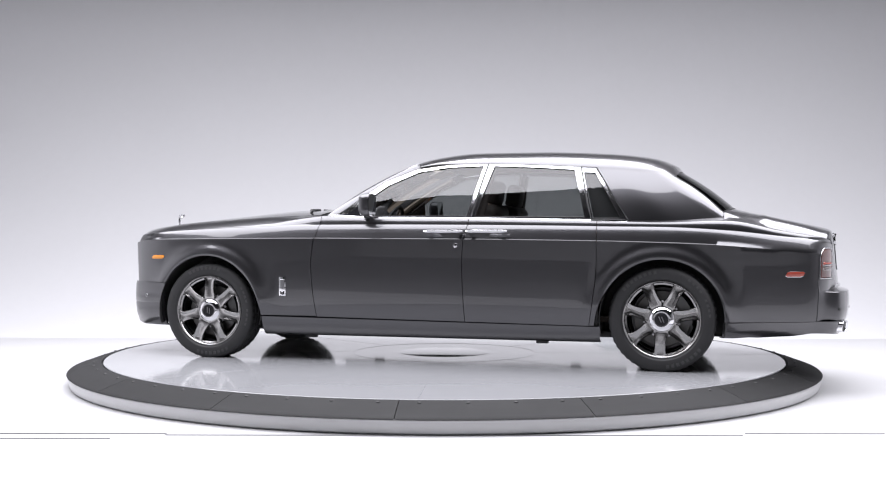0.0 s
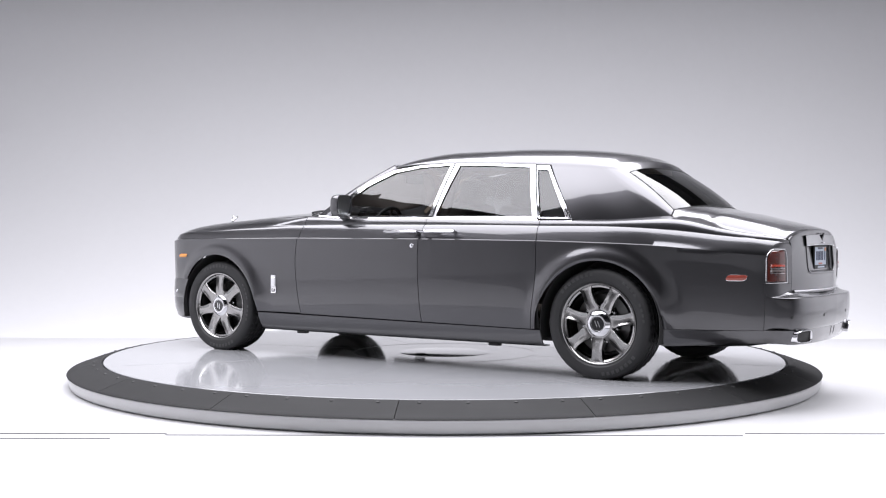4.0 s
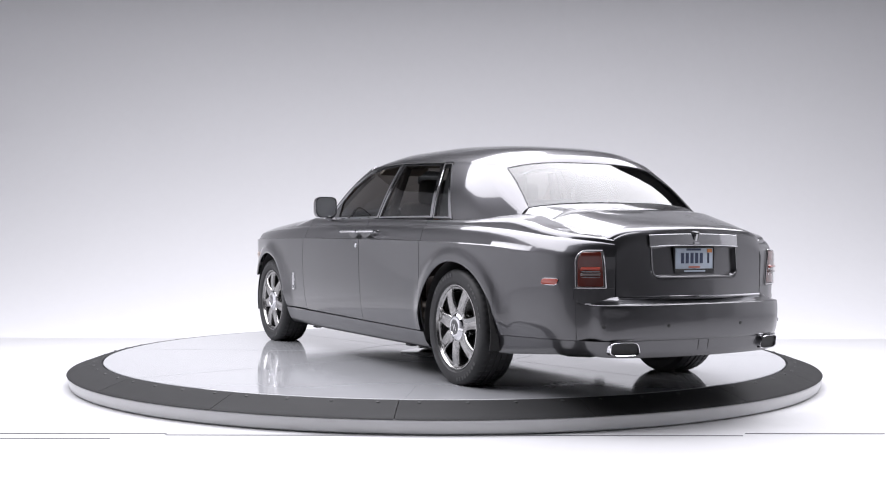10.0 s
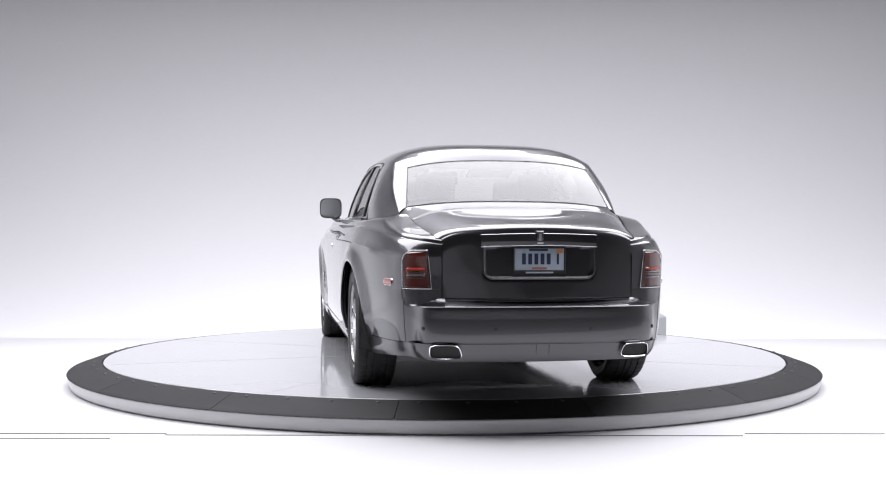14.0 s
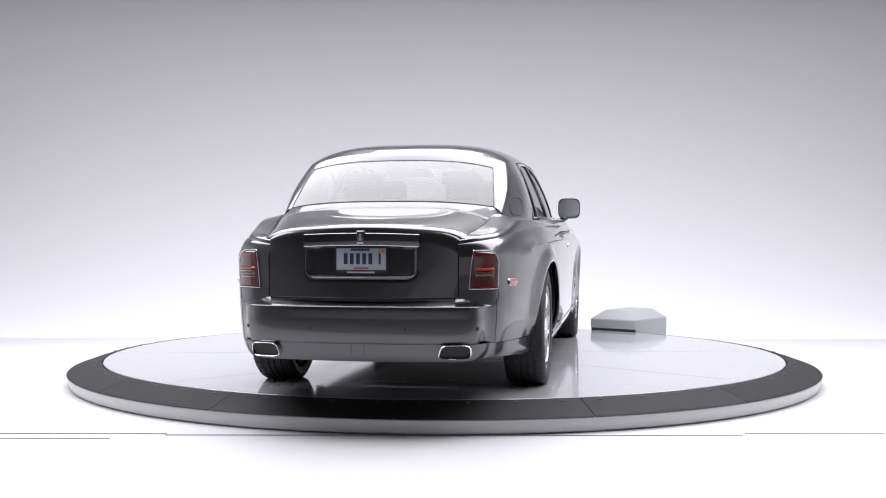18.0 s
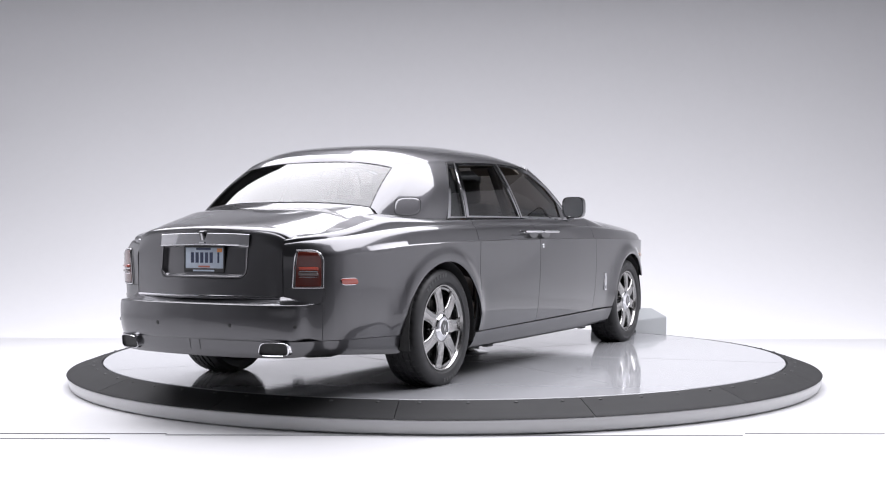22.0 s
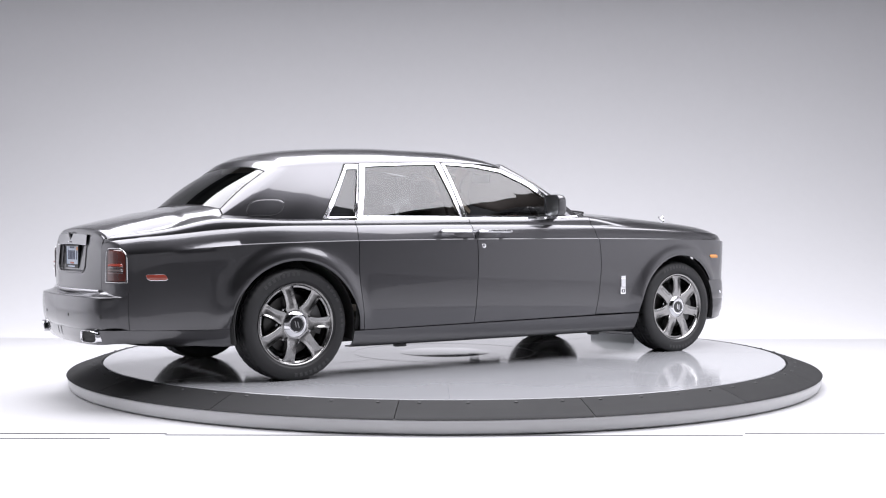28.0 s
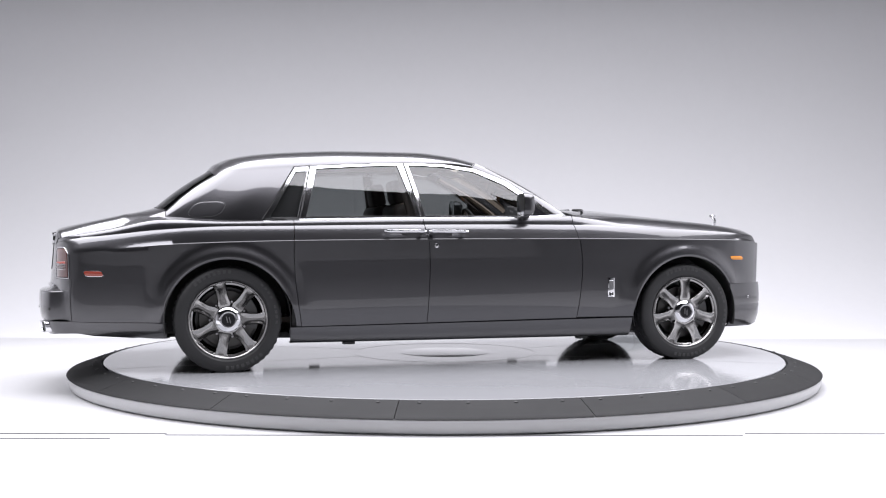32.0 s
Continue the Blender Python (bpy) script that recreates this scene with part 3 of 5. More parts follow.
def window_set(key, parent, lab):
    inner, outer = WINDOWS[key]
    slim = 0.5 if key == "quarter" else 0.38
    inner = [(lerp(a[0], b[0], slim), lerp(a[1], b[1], slim * 0.7)) for a, b in zip(inner, outer)]
    rows = [loop_on_side(outer, 6, -0.012), loop_on_side(outer, 6, 0.004), loop_on_side(outer, 6, 0.006),
            loop_on_side(inner, 6, 0.005), loop_on_side(inner, 6, -0.012)]
    bm = grid(rows, closed=True)
    weld(bm)
    bm.normal_update()
    if sum(f.normal.y * f.calc_area() for f in bm.faces) < 0:
        bmesh.ops.reverse_faces(bm, faces=bm.faces[:])
    fr = part("window_frame", bm, M_STEEL, parent, "polished steel window frame")
    c = loop_on_side(inner, 6, -0.006)
    mid = Vector((0, 0, 0))
    for q in c:
        mid += q / len(c)
    mid = gside(mid.x, mid.z, -0.006)
    rings = [[q.lerp(mid, t) for q in c] for t in (0, 0.25, 0.5, 0.75)]
    rings = [[gside(q.x, q.z, -0.006) for q in r] for r in rings]
    g = grid(rings, closed=True)
    cv = g.verts.new(mid)
    g.verts.ensure_lookup_table()
    last = [v for v in g.verts if v != cv][-len(c):]
    for i in range(len(c)):
        g.faces.new((last[i], last[(i + 1) % len(c)], cv))
    g.normal_update()
    if sum(f.normal.y for f in g.faces) < 0:
        bmesh.ops.reverse_faces(g, faces=g.faces[:])
    gl = part("window_pane", g, M_GLASS, parent, lab)
    gl.visible_shadow = False
    # rubber line round the pane
    tb = tube([q for q in loop_on_side(inner, 6, 0.001)] + [loop_on_side(inner, 6, 0.001)[0]], 0.0035, 6, cap=False)
    lo = loop_on_side(outer, 6, 0.003)
    tube(lo + [lo[0]], 0.0042, 6, bm=tb, cap=False)
    sl = part("window_seal", tb, M_BLACK, parent)
    return fr, gl, sl


def wheel_master(car):
    """One wheel, its outer face towards +y, about its own hub."""
    R, W = 0.385, 0.255
    rim = lathe([(0.250, 0.100), (0.262, 0.106), (0.267, 0.118), (0.272, 0.122), (0.279, 0.121), (0.281, 0.112), (0.276, 0.100), (0.258, 0.088), (0.248, 0.06), (0.240, 0.02), (0.236, -0.09), (0.275, -0.12)], 72)
    w = part("wheel", rim, M_ALLOY, car, "seven-spoke dark chrome alloy wheel")
    prof = [(0.276, 0.100), (0.284, 0.119), (0.292, 0.1225), (0.296, 0.1280), (0.318, 0.1325), (0.345, 0.132), (0.362, 0.126), (0.374, 0.116), (0.381, 0.104),
            (0.384, 0.088), (0.384, 0.070), (0.376, 0.068), (0.376, 0.060), (0.385, 0.058), (0.385, 0.026), (0.377, 0.024), (0.377, 0.014), (0.3855, 0.012),
            (0.3855, -0.012), (0.377, -0.014), (0.377, -0.024), (0.385, -0.026), (0.385, -0.058), (0.376, -0.060), (0.376, -0.068), (0.384, -0.070),
            (0.384, -0.088), (0.374, -0.116), (0.345, -0.132), (0.30, -0.124), (0.276, -0.10)]
    ty = lathe(prof, 144)
    for v in ty.verts:
        r = math.hypot(v.co.x, v.co.z)
        slot = round(math.degrees(math.atan2(v.co.z, v.co.x)) / 2.5)
        if slot % 3 == 0 and r > 0.3795 and abs(v.co.y) > 0.02:
            v.co.x *= 1 - 0.006 / r
            v.co.z *= 1 - 0.006 / r
    low = -FZ
    for v in ty.verts:
        if v.co.z < low + 0.004:
            v.co.z = low + 0.001
            v.co.y *= 1.03
    tyre = part("tyre", ty, M_TYRE, w, "black road tyre with raised side lettering bars")
    # raised side lettering as plain bars
    for a0, count in ((62, 8), (242, 8), (148, 9)):
        for k in range(count):
            if a0 == 148 and k == 4:
                continue
            a = radians(a0 + k * 6.2)
            m = Matrix.Rotation(-a, 4, "Y") @ Matrix.Translation((0.341, 0.1325, 0))
            b = box(0.024 if a0 != 148 else 0.015, 0.0026, 0.021, bevel=0.0008, seg=1)
            bmesh.ops.transform(b, matrix=m, verts=b.verts)
            part("tyre_mark", b, M_TYREMARK, w)
    # spokes: broad arms that flare at both ends, with raised edges and a dished middle
    half_width = curve([(0.070, 0.0310), (0.095, 0.0425), (0.115, 0.0470), (0.135, 0.0430), (0.165, 0.0395), (0.20, 0.0395), (0.23, 0.0420), (0.25, 0.0480), (0.262, 0.0580), (0.270, 0.0700)])
    for k in range(7):
        a = radians(90 + k * 360 / 7)
        bm = bmesh.new()
        rows = []
        for r in (0.070, 0.085, 0.10, 0.112, 0.122, 0.134, 0.15, 0.17, 0.19, 0.21, 0.225, 0.238, 0.248, 0.256, 0.262, 0.267, 0.270):
            t = (r - 0.07) / 0.20
            hw = half_width(r)
            yy = 0.104 + 0.013 * math.sin(math.pi * min(1, t * 1.05)) + 0.004 * t
            dish = 0.009 * min(1, max(0, (r - 0.10) / 0.05)) * min(1, max(0, (0.268 - r) / 0.03))
            rows.append([(r, yy - 0.060, -hw * 0.86), (r, yy - 0.016, -hw), (r, yy - 0.003, -hw * 0.97), (r, yy + 0.001, -hw + 0.005), (r, yy, -hw + 0.010), (r, yy - dish * 0.8, -hw * 0.52), (r, yy - dish, -hw * 0.3),
                         (r, yy - dish, hw * 0.3), (r, yy - dish * 0.8, hw * 0.52), (r, yy, hw - 0.010), (r, yy + 0.001, hw - 0.005), (r, yy - 0.003, hw * 0.97), (r, yy - 0.016, hw), (r, yy - 0.060, hw * 0.86)])
        grid(rows, closed=True, bm=bm)
        bmesh.ops.recalc_face_normals(bm, faces=bm.faces)
        bmesh.ops.transform(bm, matrix=Matrix.Rotation(-a, 4, "Y"), verts=bm.verts)
        part("spoke", bm, M_ALLOY, w, sharp=0.7)
    part("hub", lathe([(0, 0.04), (0.100, 0.045), (0.112, 0.085), (0.112, 0.098), (0.106, 0.1075), (0.095, 0.110), (0.060, 0.110)], 48), M_ALLOY, w)
    part("hub_cap", lathe([(0.0, 0.126), (0.050, 0.126), (0.052, 0.130), (0.058, 0.131), (0.066, 0.128), (0.080, 0.121), (0.088, 0.113), (0.089, 0.10)], 48), M_CHROME, w, "round polished hub cap")
    part("hub_badge", lathe([(0.0, 0.1285), (0.046, 0.1285), (0.048, 0.126)], 32), M_GLOSSBLACK, w, "black round badge with a plain silver shape")
    for dx in (-0.009, 0.009):
        b = box(0.007, 0.002, 0.044, (dx, 0.1296, dx * 0.5))
        part("badge_bar", b, M_CHROME, w)
    for k in range(7):
        a = radians(90 + (k + 0.5) * 360 / 7)
        part("wheel_bolt", lathe([(0, 0.084), (0.008, 0.084), (0.010, 0.080), (0.010, 0.05)], 10, m=Matrix.Translation((0.128 * math.cos(a), 0, 0.128 * math.sin(a)))), M_CHROME, w)
    part("brake_disc", lathe([(0.05, 0.035), (0.20, 0.035), (0.205, 0.03), (0.205, 0.012), (0.05, 0.012)], 48), M_BRAKE, w, "bare steel brake disc")
    cal = bmesh.new()
    rows = []
    for a in steps(radians(150), radians(215), 8):
        rows.append([(r * math.cos(a), y, r * math.sin(a)) for r, y in ((0.15, 0.06), (0.215, 0.065), (0.225, 0.05), (0.225, 0.0), (0.15, 0.0))])
    grid(rows, closed=True, bm=cal)
    for r in (rows[0], rows[-1]):
        cal.faces.new([cal.verts.new(q) for q in r])
    bmesh.ops.recalc_face_normals(weld(cal), faces=cal.faces)
    part("brake_caliper", cal, M_ALLOYDARK, w)
    part("barrel", lathe([(0.02, -0.02), (0.225, -0.02), (0.236, -0.05), (0.237, 0.09)], 48), M_ALLOYDARK, w, "dark inner barrel")
    return w


def copy_part(src, parent, m):
    """A second part with its sub-parts, sharing the meshes."""
    ob = share(src.name.split(".")[0], src, parent, m, src.get("label", ""))
    for c in src.children:
        k = share(c.name.split(".")[0], c, ob, c.matrix_basis, c.get("label", ""))
    return ob


def build_car():
    car = tagged(new("car"), "dark grey four-door luxury saloon with polished steel trim, on a turntable", "car")
    # -- flank panels
    def wing_low(x):
        dx = abs(x - FX)
        arch = FZ + math.sqrt(max(ARCH ** 2 - dx ** 2, 0)) if dx < ARCH else 0
        if x > FX:
            return max(arch, 0.60)
        return max(arch, 0.352)
    us = arch_us(2.655, XD1(0.65), FX)
    both(panel("front_wing", lambda z: 2.655, XD1, wing_low, us, 2, car, M_PAINT, "dark grey metallic front wing"), car)
    for nm, la, lb in (("front_door", XD1, XD2), ("rear_door", XD2, XD3)):
        d = panel(nm, la, lb, lambda x: 0.347 + (x - 0.86) * 0.0125, steps(0, 1, 26), 2, car, M_PAINT, "dark grey metallic door")
        d2 = mirrored(d, car)
        for o, s in ((d, 1), (d2, -1)):
            if s == 1:
                made = window_set(nm, o, "tinted door glass")
            else:
                made = [mirrored(q, o) for q in made]
                made[1].visible_shadow = False
            # handle: polished bar over a dished cup
            x0, x1 = (-0.030, -0.333) if nm == "front_door" else (-0.355, -0.668)
            pts = []
            for t in steps(0, 1, 10):
                q = flank(s_at(lerp(x0, x1, t)), 0.955)
                pts.append((q.x, s * (q.y + 0.026), 1.010))
            part("handle", tube(pts, lambda u: 0.0145 if 0.02 < u < 0.98 else 0.009, 10, flat=0.85), M_CHROME, o, "polished bar handle")
            for t in (0.12, 0.88):
                x = lerp(x0, x1, t)
                part("handle_post", box(0.035, 0.06, 0.014, (x, s * 0.985, 1.006), 0.004), M_CHROME, o)
            xm = -0.235 if nm == "front_door" else -0.455
            cup = bmesh.new()
            rows = []
            for v in steps(0, 1, 6):
                row = []
                for k in range(25):
                    g = math.pi * k / 24
                    rr = 1 - v
                    row.append((xm + 0.088 * math.cos(g) * rr, s * (flank(s_at(xm), 0.965).y + 0.002 + 0.004 * (1 - rr)), 0.998 - 0.034 * math.sin(g) * rr))
                rows.append(row)
            grid(rows, bm=cup)
            bmesh.ops.recalc_face_normals(weld(cup), faces=cup.faces)
            part("handle_cup", cup, M_PAINT, o, "dished cup behind the handle")
            if nm == "front_door":
                q = flank(s_at(-0.268), 0.902)
                m = Matrix.Translation((q.x, s * (q.y + 0.001), 0.902)) @ (Matrix() if s > 0 else Matrix.Rotation(math.pi, 4, "Z"))
                lk = part("door_lock", lathe([(0, 0.005), (0.010, 0.005), (0.012, 0.004), (0.016, 0.004), (0.018, 0.0)], 24), M_CHROME, o)
                lk.matrix_basis = m
                sl = part("lock_slot", box(0.003, 0.003, 0.014, (0, 0.005, 0)), M_BLACK, o)
                sl.matrix_basis = m
            # bright belt strip under the glass
            lo, hi = (0.80, -0.350) if nm == "front_door" else (-0.358, -1.262)
            rows = []
            for t in steps(0, 1, 20):
                x = lerp(lo, hi, t)
                zb = RF["iz"](s_at(x)) - 0.004
                yb = RF["iy"](s_at(x)) + 0.002
                rows.append([(x, s * (yb - 0.012), zb - 0.004), (x, s * (yb + 0.005), zb - 0.003), (x, s * (yb + 0.007), zb + 0.004), (x, s * (yb + 0.002), zb + 0.012), (x, s * (yb - 0.012), zb + 0.013)])
            bm = grid(rows)
            bmesh.ops.recalc_face_normals(bm, faces=bm.faces)
            part("belt_trim", bm, M_CHROME, o, "bright belt strip", solid=0.002)
        if nm == "front_door":
            for o, s in ((d, 1), (d2, -1)):
                rows = []
                for t in steps(0, 1, 6):
                    x = lerp(0.712, 0.495, t)
                    top = lerp(1.134, 1.283, t)
                    rows.append([(p.x, s * p.y, p.z) for p in [gside(x, lerp(1.131, top, k), 0.003) for k in (0, 0.5, 1)]])
                bm = grid(rows)
                bmesh.ops.recalc_face_normals(weld(bm), faces=bm.faces)
                part("sail_panel", bm, M_GLOSSBLACK, o, "black corner panel beside the mirror", solid=0.003)
            mirror_unit(d, 1)
            mirror_unit(d2, -1)

    def rwing_low(x):
        dx = abs(x - RX)
        arch = RZ + math.sqrt(max(ARCH ** 2 - dx ** 2, 0)) if dx < ARCH else 0
        if x > RX:
            return max(arch, 0.322)
        return max(arch, 0.360 + 0.008 * min(1, (-2.2 - x) / 0.68)) if x < -2.2 else max(arch, 0.36)

    # rear wing runs round the tail corner to the boot lid
    cols = []
    us = [lerp(XD3(0.65), -2.80, u) for u in arch_us(XD3(0.65), -2.80, RX)]
    srange = [s_at(x) for x in us] + steps(s_at(-2.80), S_END - 0.003, 26)[1:]
    for k, sm in enumerate(srange):
        x0 = RF["px"](sm)
        zl = rwing_low(x0)
        if x0 < -2.80:
            zl = 0.368
        zc0 = RF["zc"](sm)
        col = []
        fade = max(0.0, 1 - (XD3(0.65) - x0) / 0.4)
        for j in range(17):
            z = lerp(zl, zc0, j / 16)
            sh = (XD3(z) - XD3(0.65)) * fade - 0.0025 * (fade > 0.98)
            col.append(flank(s_at(x0 + sh) if fade > 0 else sm, z))
        for t in UPPER_T:
            zt = lerp(zc0, RF["uz"](sm), min(t, 1))
            sh = (XD3(zt) - XD3(0.65)) * fade - 0.0025 * (fade > 0.98)
            col.append(upper(s_at(x0 + sh) if fade > 0 else sm, t))
        cols.append(col)
    bm = grid(cols)
    bm.normal_update()
    if sum(f.normal.y for f in bm.faces) < 0:
        bmesh.ops.reverse_faces(bm, faces=bm.faces[:])
    rw, rw2 = both(part("rear_wing", bm, M_PAINT, car, "dark grey metallic rear wing", sharp=0.9, solid=0.012), car)

    # -- sills
    rows = []
    for x in steps(1.318, -1.345, 40):
        s = s_at(x)
        row = [flank(s, z, o) for z, o in ((0.343 - (0.86 - x) * 0.0105, -0.012), (0.336 - (0.86 - x) * 0.0105, 0.004), (0.30, 0.006), (0.25, 0.004), (0.215, -0.006), (0.196, -0.03), (0.193, -0.10))]
        rows.append(row)
    bm = grid(rows)
    bm.normal_update()
    if sum(f.normal.y for f in bm.faces) < 0:
        bmesh.ops.reverse_faces(bm, faces=bm.faces[:])
    both(part("sill", bm, M_PAINT, car, "dark grey sill panel", sharp=1.2, solid=0.01), car)

    # -- front bumper
    fr = plan_path([(2.205, 0.925), (2.40, 0.868), (2.54, 0.775), (2.635, 0.62), (2.69, 0.42), (2.71, 0.2), (2.715, 0.0)], 40)
    prof = [(-0.02, 0.602), (-0.004, 0.600), (0.001, 0.57), (0.005, 0.50), (0.005, 0.44), (0.000, 0.430), (0.003, 0.42), (-0.004, 0.34), (-0.025, 0.265), (-0.05, 0.245), (-0.12, 0.24)]
    rows = strip_sweep(full_width(fr), prof)
    bm = grid(rows, face_out=(1.5, 0, 0.45))
    part("front_bumper", bm, M_PAINT, car, "dark grey front bumper", sharp=0.7, solid=0.012)
    for s in (-1, 1):
        p, n = fr[6]
        m = Matrix.Translation((p.x + n.x * 0.02, s * (p.y + n.y * 0.02), 0.487)) @ Matrix.Rotation(0 if s > 0 else math.pi, 4, "Z")
        o = part("parking_sensor", lathe([(0, 0.002), (0.009, 0.002), (0.0105, 0)], 16), M_CHROME, car)
        o.matrix_basis = m
    # -- grille: upright slats between the wings
    gs = part("grille", box(0.05, 0.62, 0.42, (2.62, 0, 0.80), 0.02), M_CHROME, car, "polished upright radiator grille")
    for k in range(17):
        part("grille_slat", box(0.02, 0.012, 0.37, (2.655, -0.26 + 0.0325 * k, 0.79), 0.003, seg=1), M_STEEL, gs)

    # -- bonnet
    rows = []
    BM = curve([(0.95, 1.195), (1.25, 1.186), (1.677, 1.152), (2.114, 1.102), (2.40, 1.068), (2.53, 1.046), (2.58, 1.02)])
    for x in steps(2.555, 0.90, 36):
        ie = curve([(0.86, 0.796), (1.30, 0.764), (1.75, 0.744), (2.15, 0.714), (2.28, 0.674), (2.39, 0.612), (2.49, 0.49), (2.56, 0.30)])(x)
        ze = curve([(0.86, 1.141), (1.30, 1.127), (1.75, 1.102), (2.15, 1.072), (2.28, 1.057), (2.39, 1.047), (2.49, 1.041), (2.56, 1.035)])(x)
        row = []
        for v in steps(-1, 1, 28):
            k = 1 - abs(v) ** 2.3
            cen = 0.012 * math.exp(-(v * ie / 0.17) ** 4)
            row.append((x, v * ie, lerp(ze, BM(x), k) + cen * min(1, (x - 0.9) / 0.4)))
        rows.append(row)
    part("bonnet", grid(rows, face_out=(1.7, 0, 0)), M_PAINT, car, "long dark grey bonnet with a raised centre", solid=0.012)
    # mascot: plain standing figure shape on a small base
    fig = lathe([(0, 0), (0.030, 0), (0.032, 0.006), (0.018, 0.014), (0.010, 0.026), (0.012, 0.040), (0.016, 0.062), (0.012, 0.076), (0.006, 0.084), (0.009, 0.092), (0.007, 0.10), (0, 0.103)], 20, "z")
    for s in (-1, 1):
        tube([(0.004, 0, 0.070), (-0.016, s * 0.018, 0.086), (-0.038, s * 0.026, 0.100)], lambda u: 0.009 * (1 - 0.5 * u) + 0.002, 8, bm=fig)
    bmesh.ops.transform(fig, matrix=Matrix.Diagonal((1.05, 1.05, 1.18, 1)), verts=fig.verts)
    f = part("bonnet_mascot", fig, M_CHROME, car, "small polished bonnet mascot")
    f.location = (2.575, 0, 1.045)
    # -- badges and side lamps on the front wings
    for s in (-1, 1):
        q = flank(s_at(1.135), 0.58)
        bd = part("wing_badge", box(0.056, 0.008, 0.150, (q.x, s * (q.y + 0.002), 0.579), 0.003), M_CHROME, car, "upright polished wing badge")
        part("badge_inlay", box(0.034, 0.004, 0.070, (q.x, s * (q.y + 0.0055), 0.598), 0.001, seg=1), M_STEEL, bd)
        part("badge_inlay", box(0.036, 0.004, 0.026, (q.x, s * (q.y + 0.0055), 0.530), 0.001, seg=1), M_GLOSSBLACK, bd)
        part("badge_inlay", box(0.012, 0.005, 0.018, (q.x, s * (q.y + 0.0062), 0.530), 0.001, seg=1), M_CHROME, bd)
        for x, z, ln, ht, mt, lab, nm in ((2.250, 0.803, 0.118, 0.030, M_AMBER, "amber side lamp", "side_lamp"), (-2.705, 0.706, 0.122, 0.042, M_REDSTRIP, "red side reflector", "side_reflector")):
            base = []
            for t in steps(0, 1, 8):
                xx = x + ln * (0.5 - t)
                p = flank(s_at(xx), z)
                base.append(p)
            def ribbon(half, o, slant):
                rows = []
                for i, p in enumerate(base):
                    t = i / 8
                    hh = half * (1 if 0 < i < 8 else 0.6)
                    rows.append([(p.x + dz * slant, s * (p.y + oo), z + dz) for dz, oo in ((-hh, -0.004), (-hh, o * 0.7), (-hh * 0.5, o), (hh * 0.5, o), (hh, o * 0.7), (hh, -0.004))])
                bmm = grid(rows)
                bmesh.ops.recalc_face_normals(bmm, faces=bmm.faces)
                bmm.normal_update()
                if sum(ff.normal.y * s for ff in bmm.faces) < 0:
                    bmesh.ops.reverse_faces(bmm, faces=bmm.faces[:])
                return bmm
            b0 = part(nm, ribbon(ht / 2, 0.004, -0.5), M_CHROME if nm == "side_reflector" else M_AMBER, car, lab)
            part("lens", ribbon(ht / 2 - 0.0028, 0.0065, -0.5), mt, b0)

    roof_and_glass(car, rw2)
    tail(car)
    wheels_and_under(car)
    interior(car)
    return car


def mirror_unit(door, s):
    """Door mirror: stalk, painted shell, glass."""
    cx, cy, cz = 0.435, 0.978, 1.213
    rows = []
    for t, k in ((0, 0.70), (0.12, 0.86), (0.3, 0.97), (0.6, 1.0), (0.85, 1.0), (1.0, 0.985)):
        row = []
        for j in range(28):
            a = 2 * math.pi * j / 28
            c, d = math.cos(a), math.sin(a)
            yy = math.copysign(abs(c) ** 0.5, c) * 0.094 * k
            zz = math.copysign(abs(d) ** 0.5, d) * 0.087 * k
            row.append((cx + 0.055 - 0.090 * t, s * (cy + yy), cz + zz))
        rows.append(row)
    bm = grid(rows, closed=True)
    bm.faces.new([bm.verts.new(q) for q in rows[0]])
    # rolled rim at the glass side
    inner = [[(cx - 0.036, s * (cy + (q[1] * s - cy) * 0.93), cz + (q[2] - cz) * 0.92) for q in rows[-1]], [(cx + 0.002, s * (cy + (q[1] * s - cy) * 0.90), cz + (q[2] - cz) * 0.89) for q in rows[-1]]]
    grid([rows[-1]] + inner, closed=True, bm=bm)
    bmesh.ops.recalc_face_normals(weld(bm), faces=bm.faces)
    sh = part("mirror_shell", bm, M_PAINT, door, "dark grey door mirror shell")
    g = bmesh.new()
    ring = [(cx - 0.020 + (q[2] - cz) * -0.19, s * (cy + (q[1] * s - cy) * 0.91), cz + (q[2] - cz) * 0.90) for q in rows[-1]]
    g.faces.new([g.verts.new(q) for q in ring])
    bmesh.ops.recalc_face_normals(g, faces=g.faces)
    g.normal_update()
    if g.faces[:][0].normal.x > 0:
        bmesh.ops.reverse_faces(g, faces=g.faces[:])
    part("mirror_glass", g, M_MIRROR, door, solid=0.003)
    part("mirror_stalk", tube([(cx + 0.005, s * 0.885, 1.095), (cx + 0.005, s * 0.915, 1.115), (cx + 0.025, s * 0.945, 1.135), (cx + 0.035, s * 0.955, 1.155)], lambda u: 0.036 - 0.006 * math.sin(math.pi * u), 12, flat=0.8), M_PAINT, door)
    part("mirror_foot", box(0.12, 0.035, 0.028, (cx + 0.02, s * 0.885, 1.088), 0.008), M_BLACK, door)


def rear_glass(u, v, lift=0.0):
    """u 0 top to 1 bottom, v -1..1 across."""
    hw = lerp(0.607, 0.658, u)
    xc, zc = lerp(-1.885, -2.283, u), lerp(1.474, 1.190, u)
    xe, ze = lerp(-1.857, -2.205, u), lerp(1.423, 1.154, u)
    k = 1 - abs(v) ** 3.0
    bow = 0.012 * math.sin(math.pi * u)
    return Vector((lerp(xe, xc, k) - bow * 0.6 + lift * -0.6, v * hw, lerp(ze, zc, k) + bow + lift * 0.8))


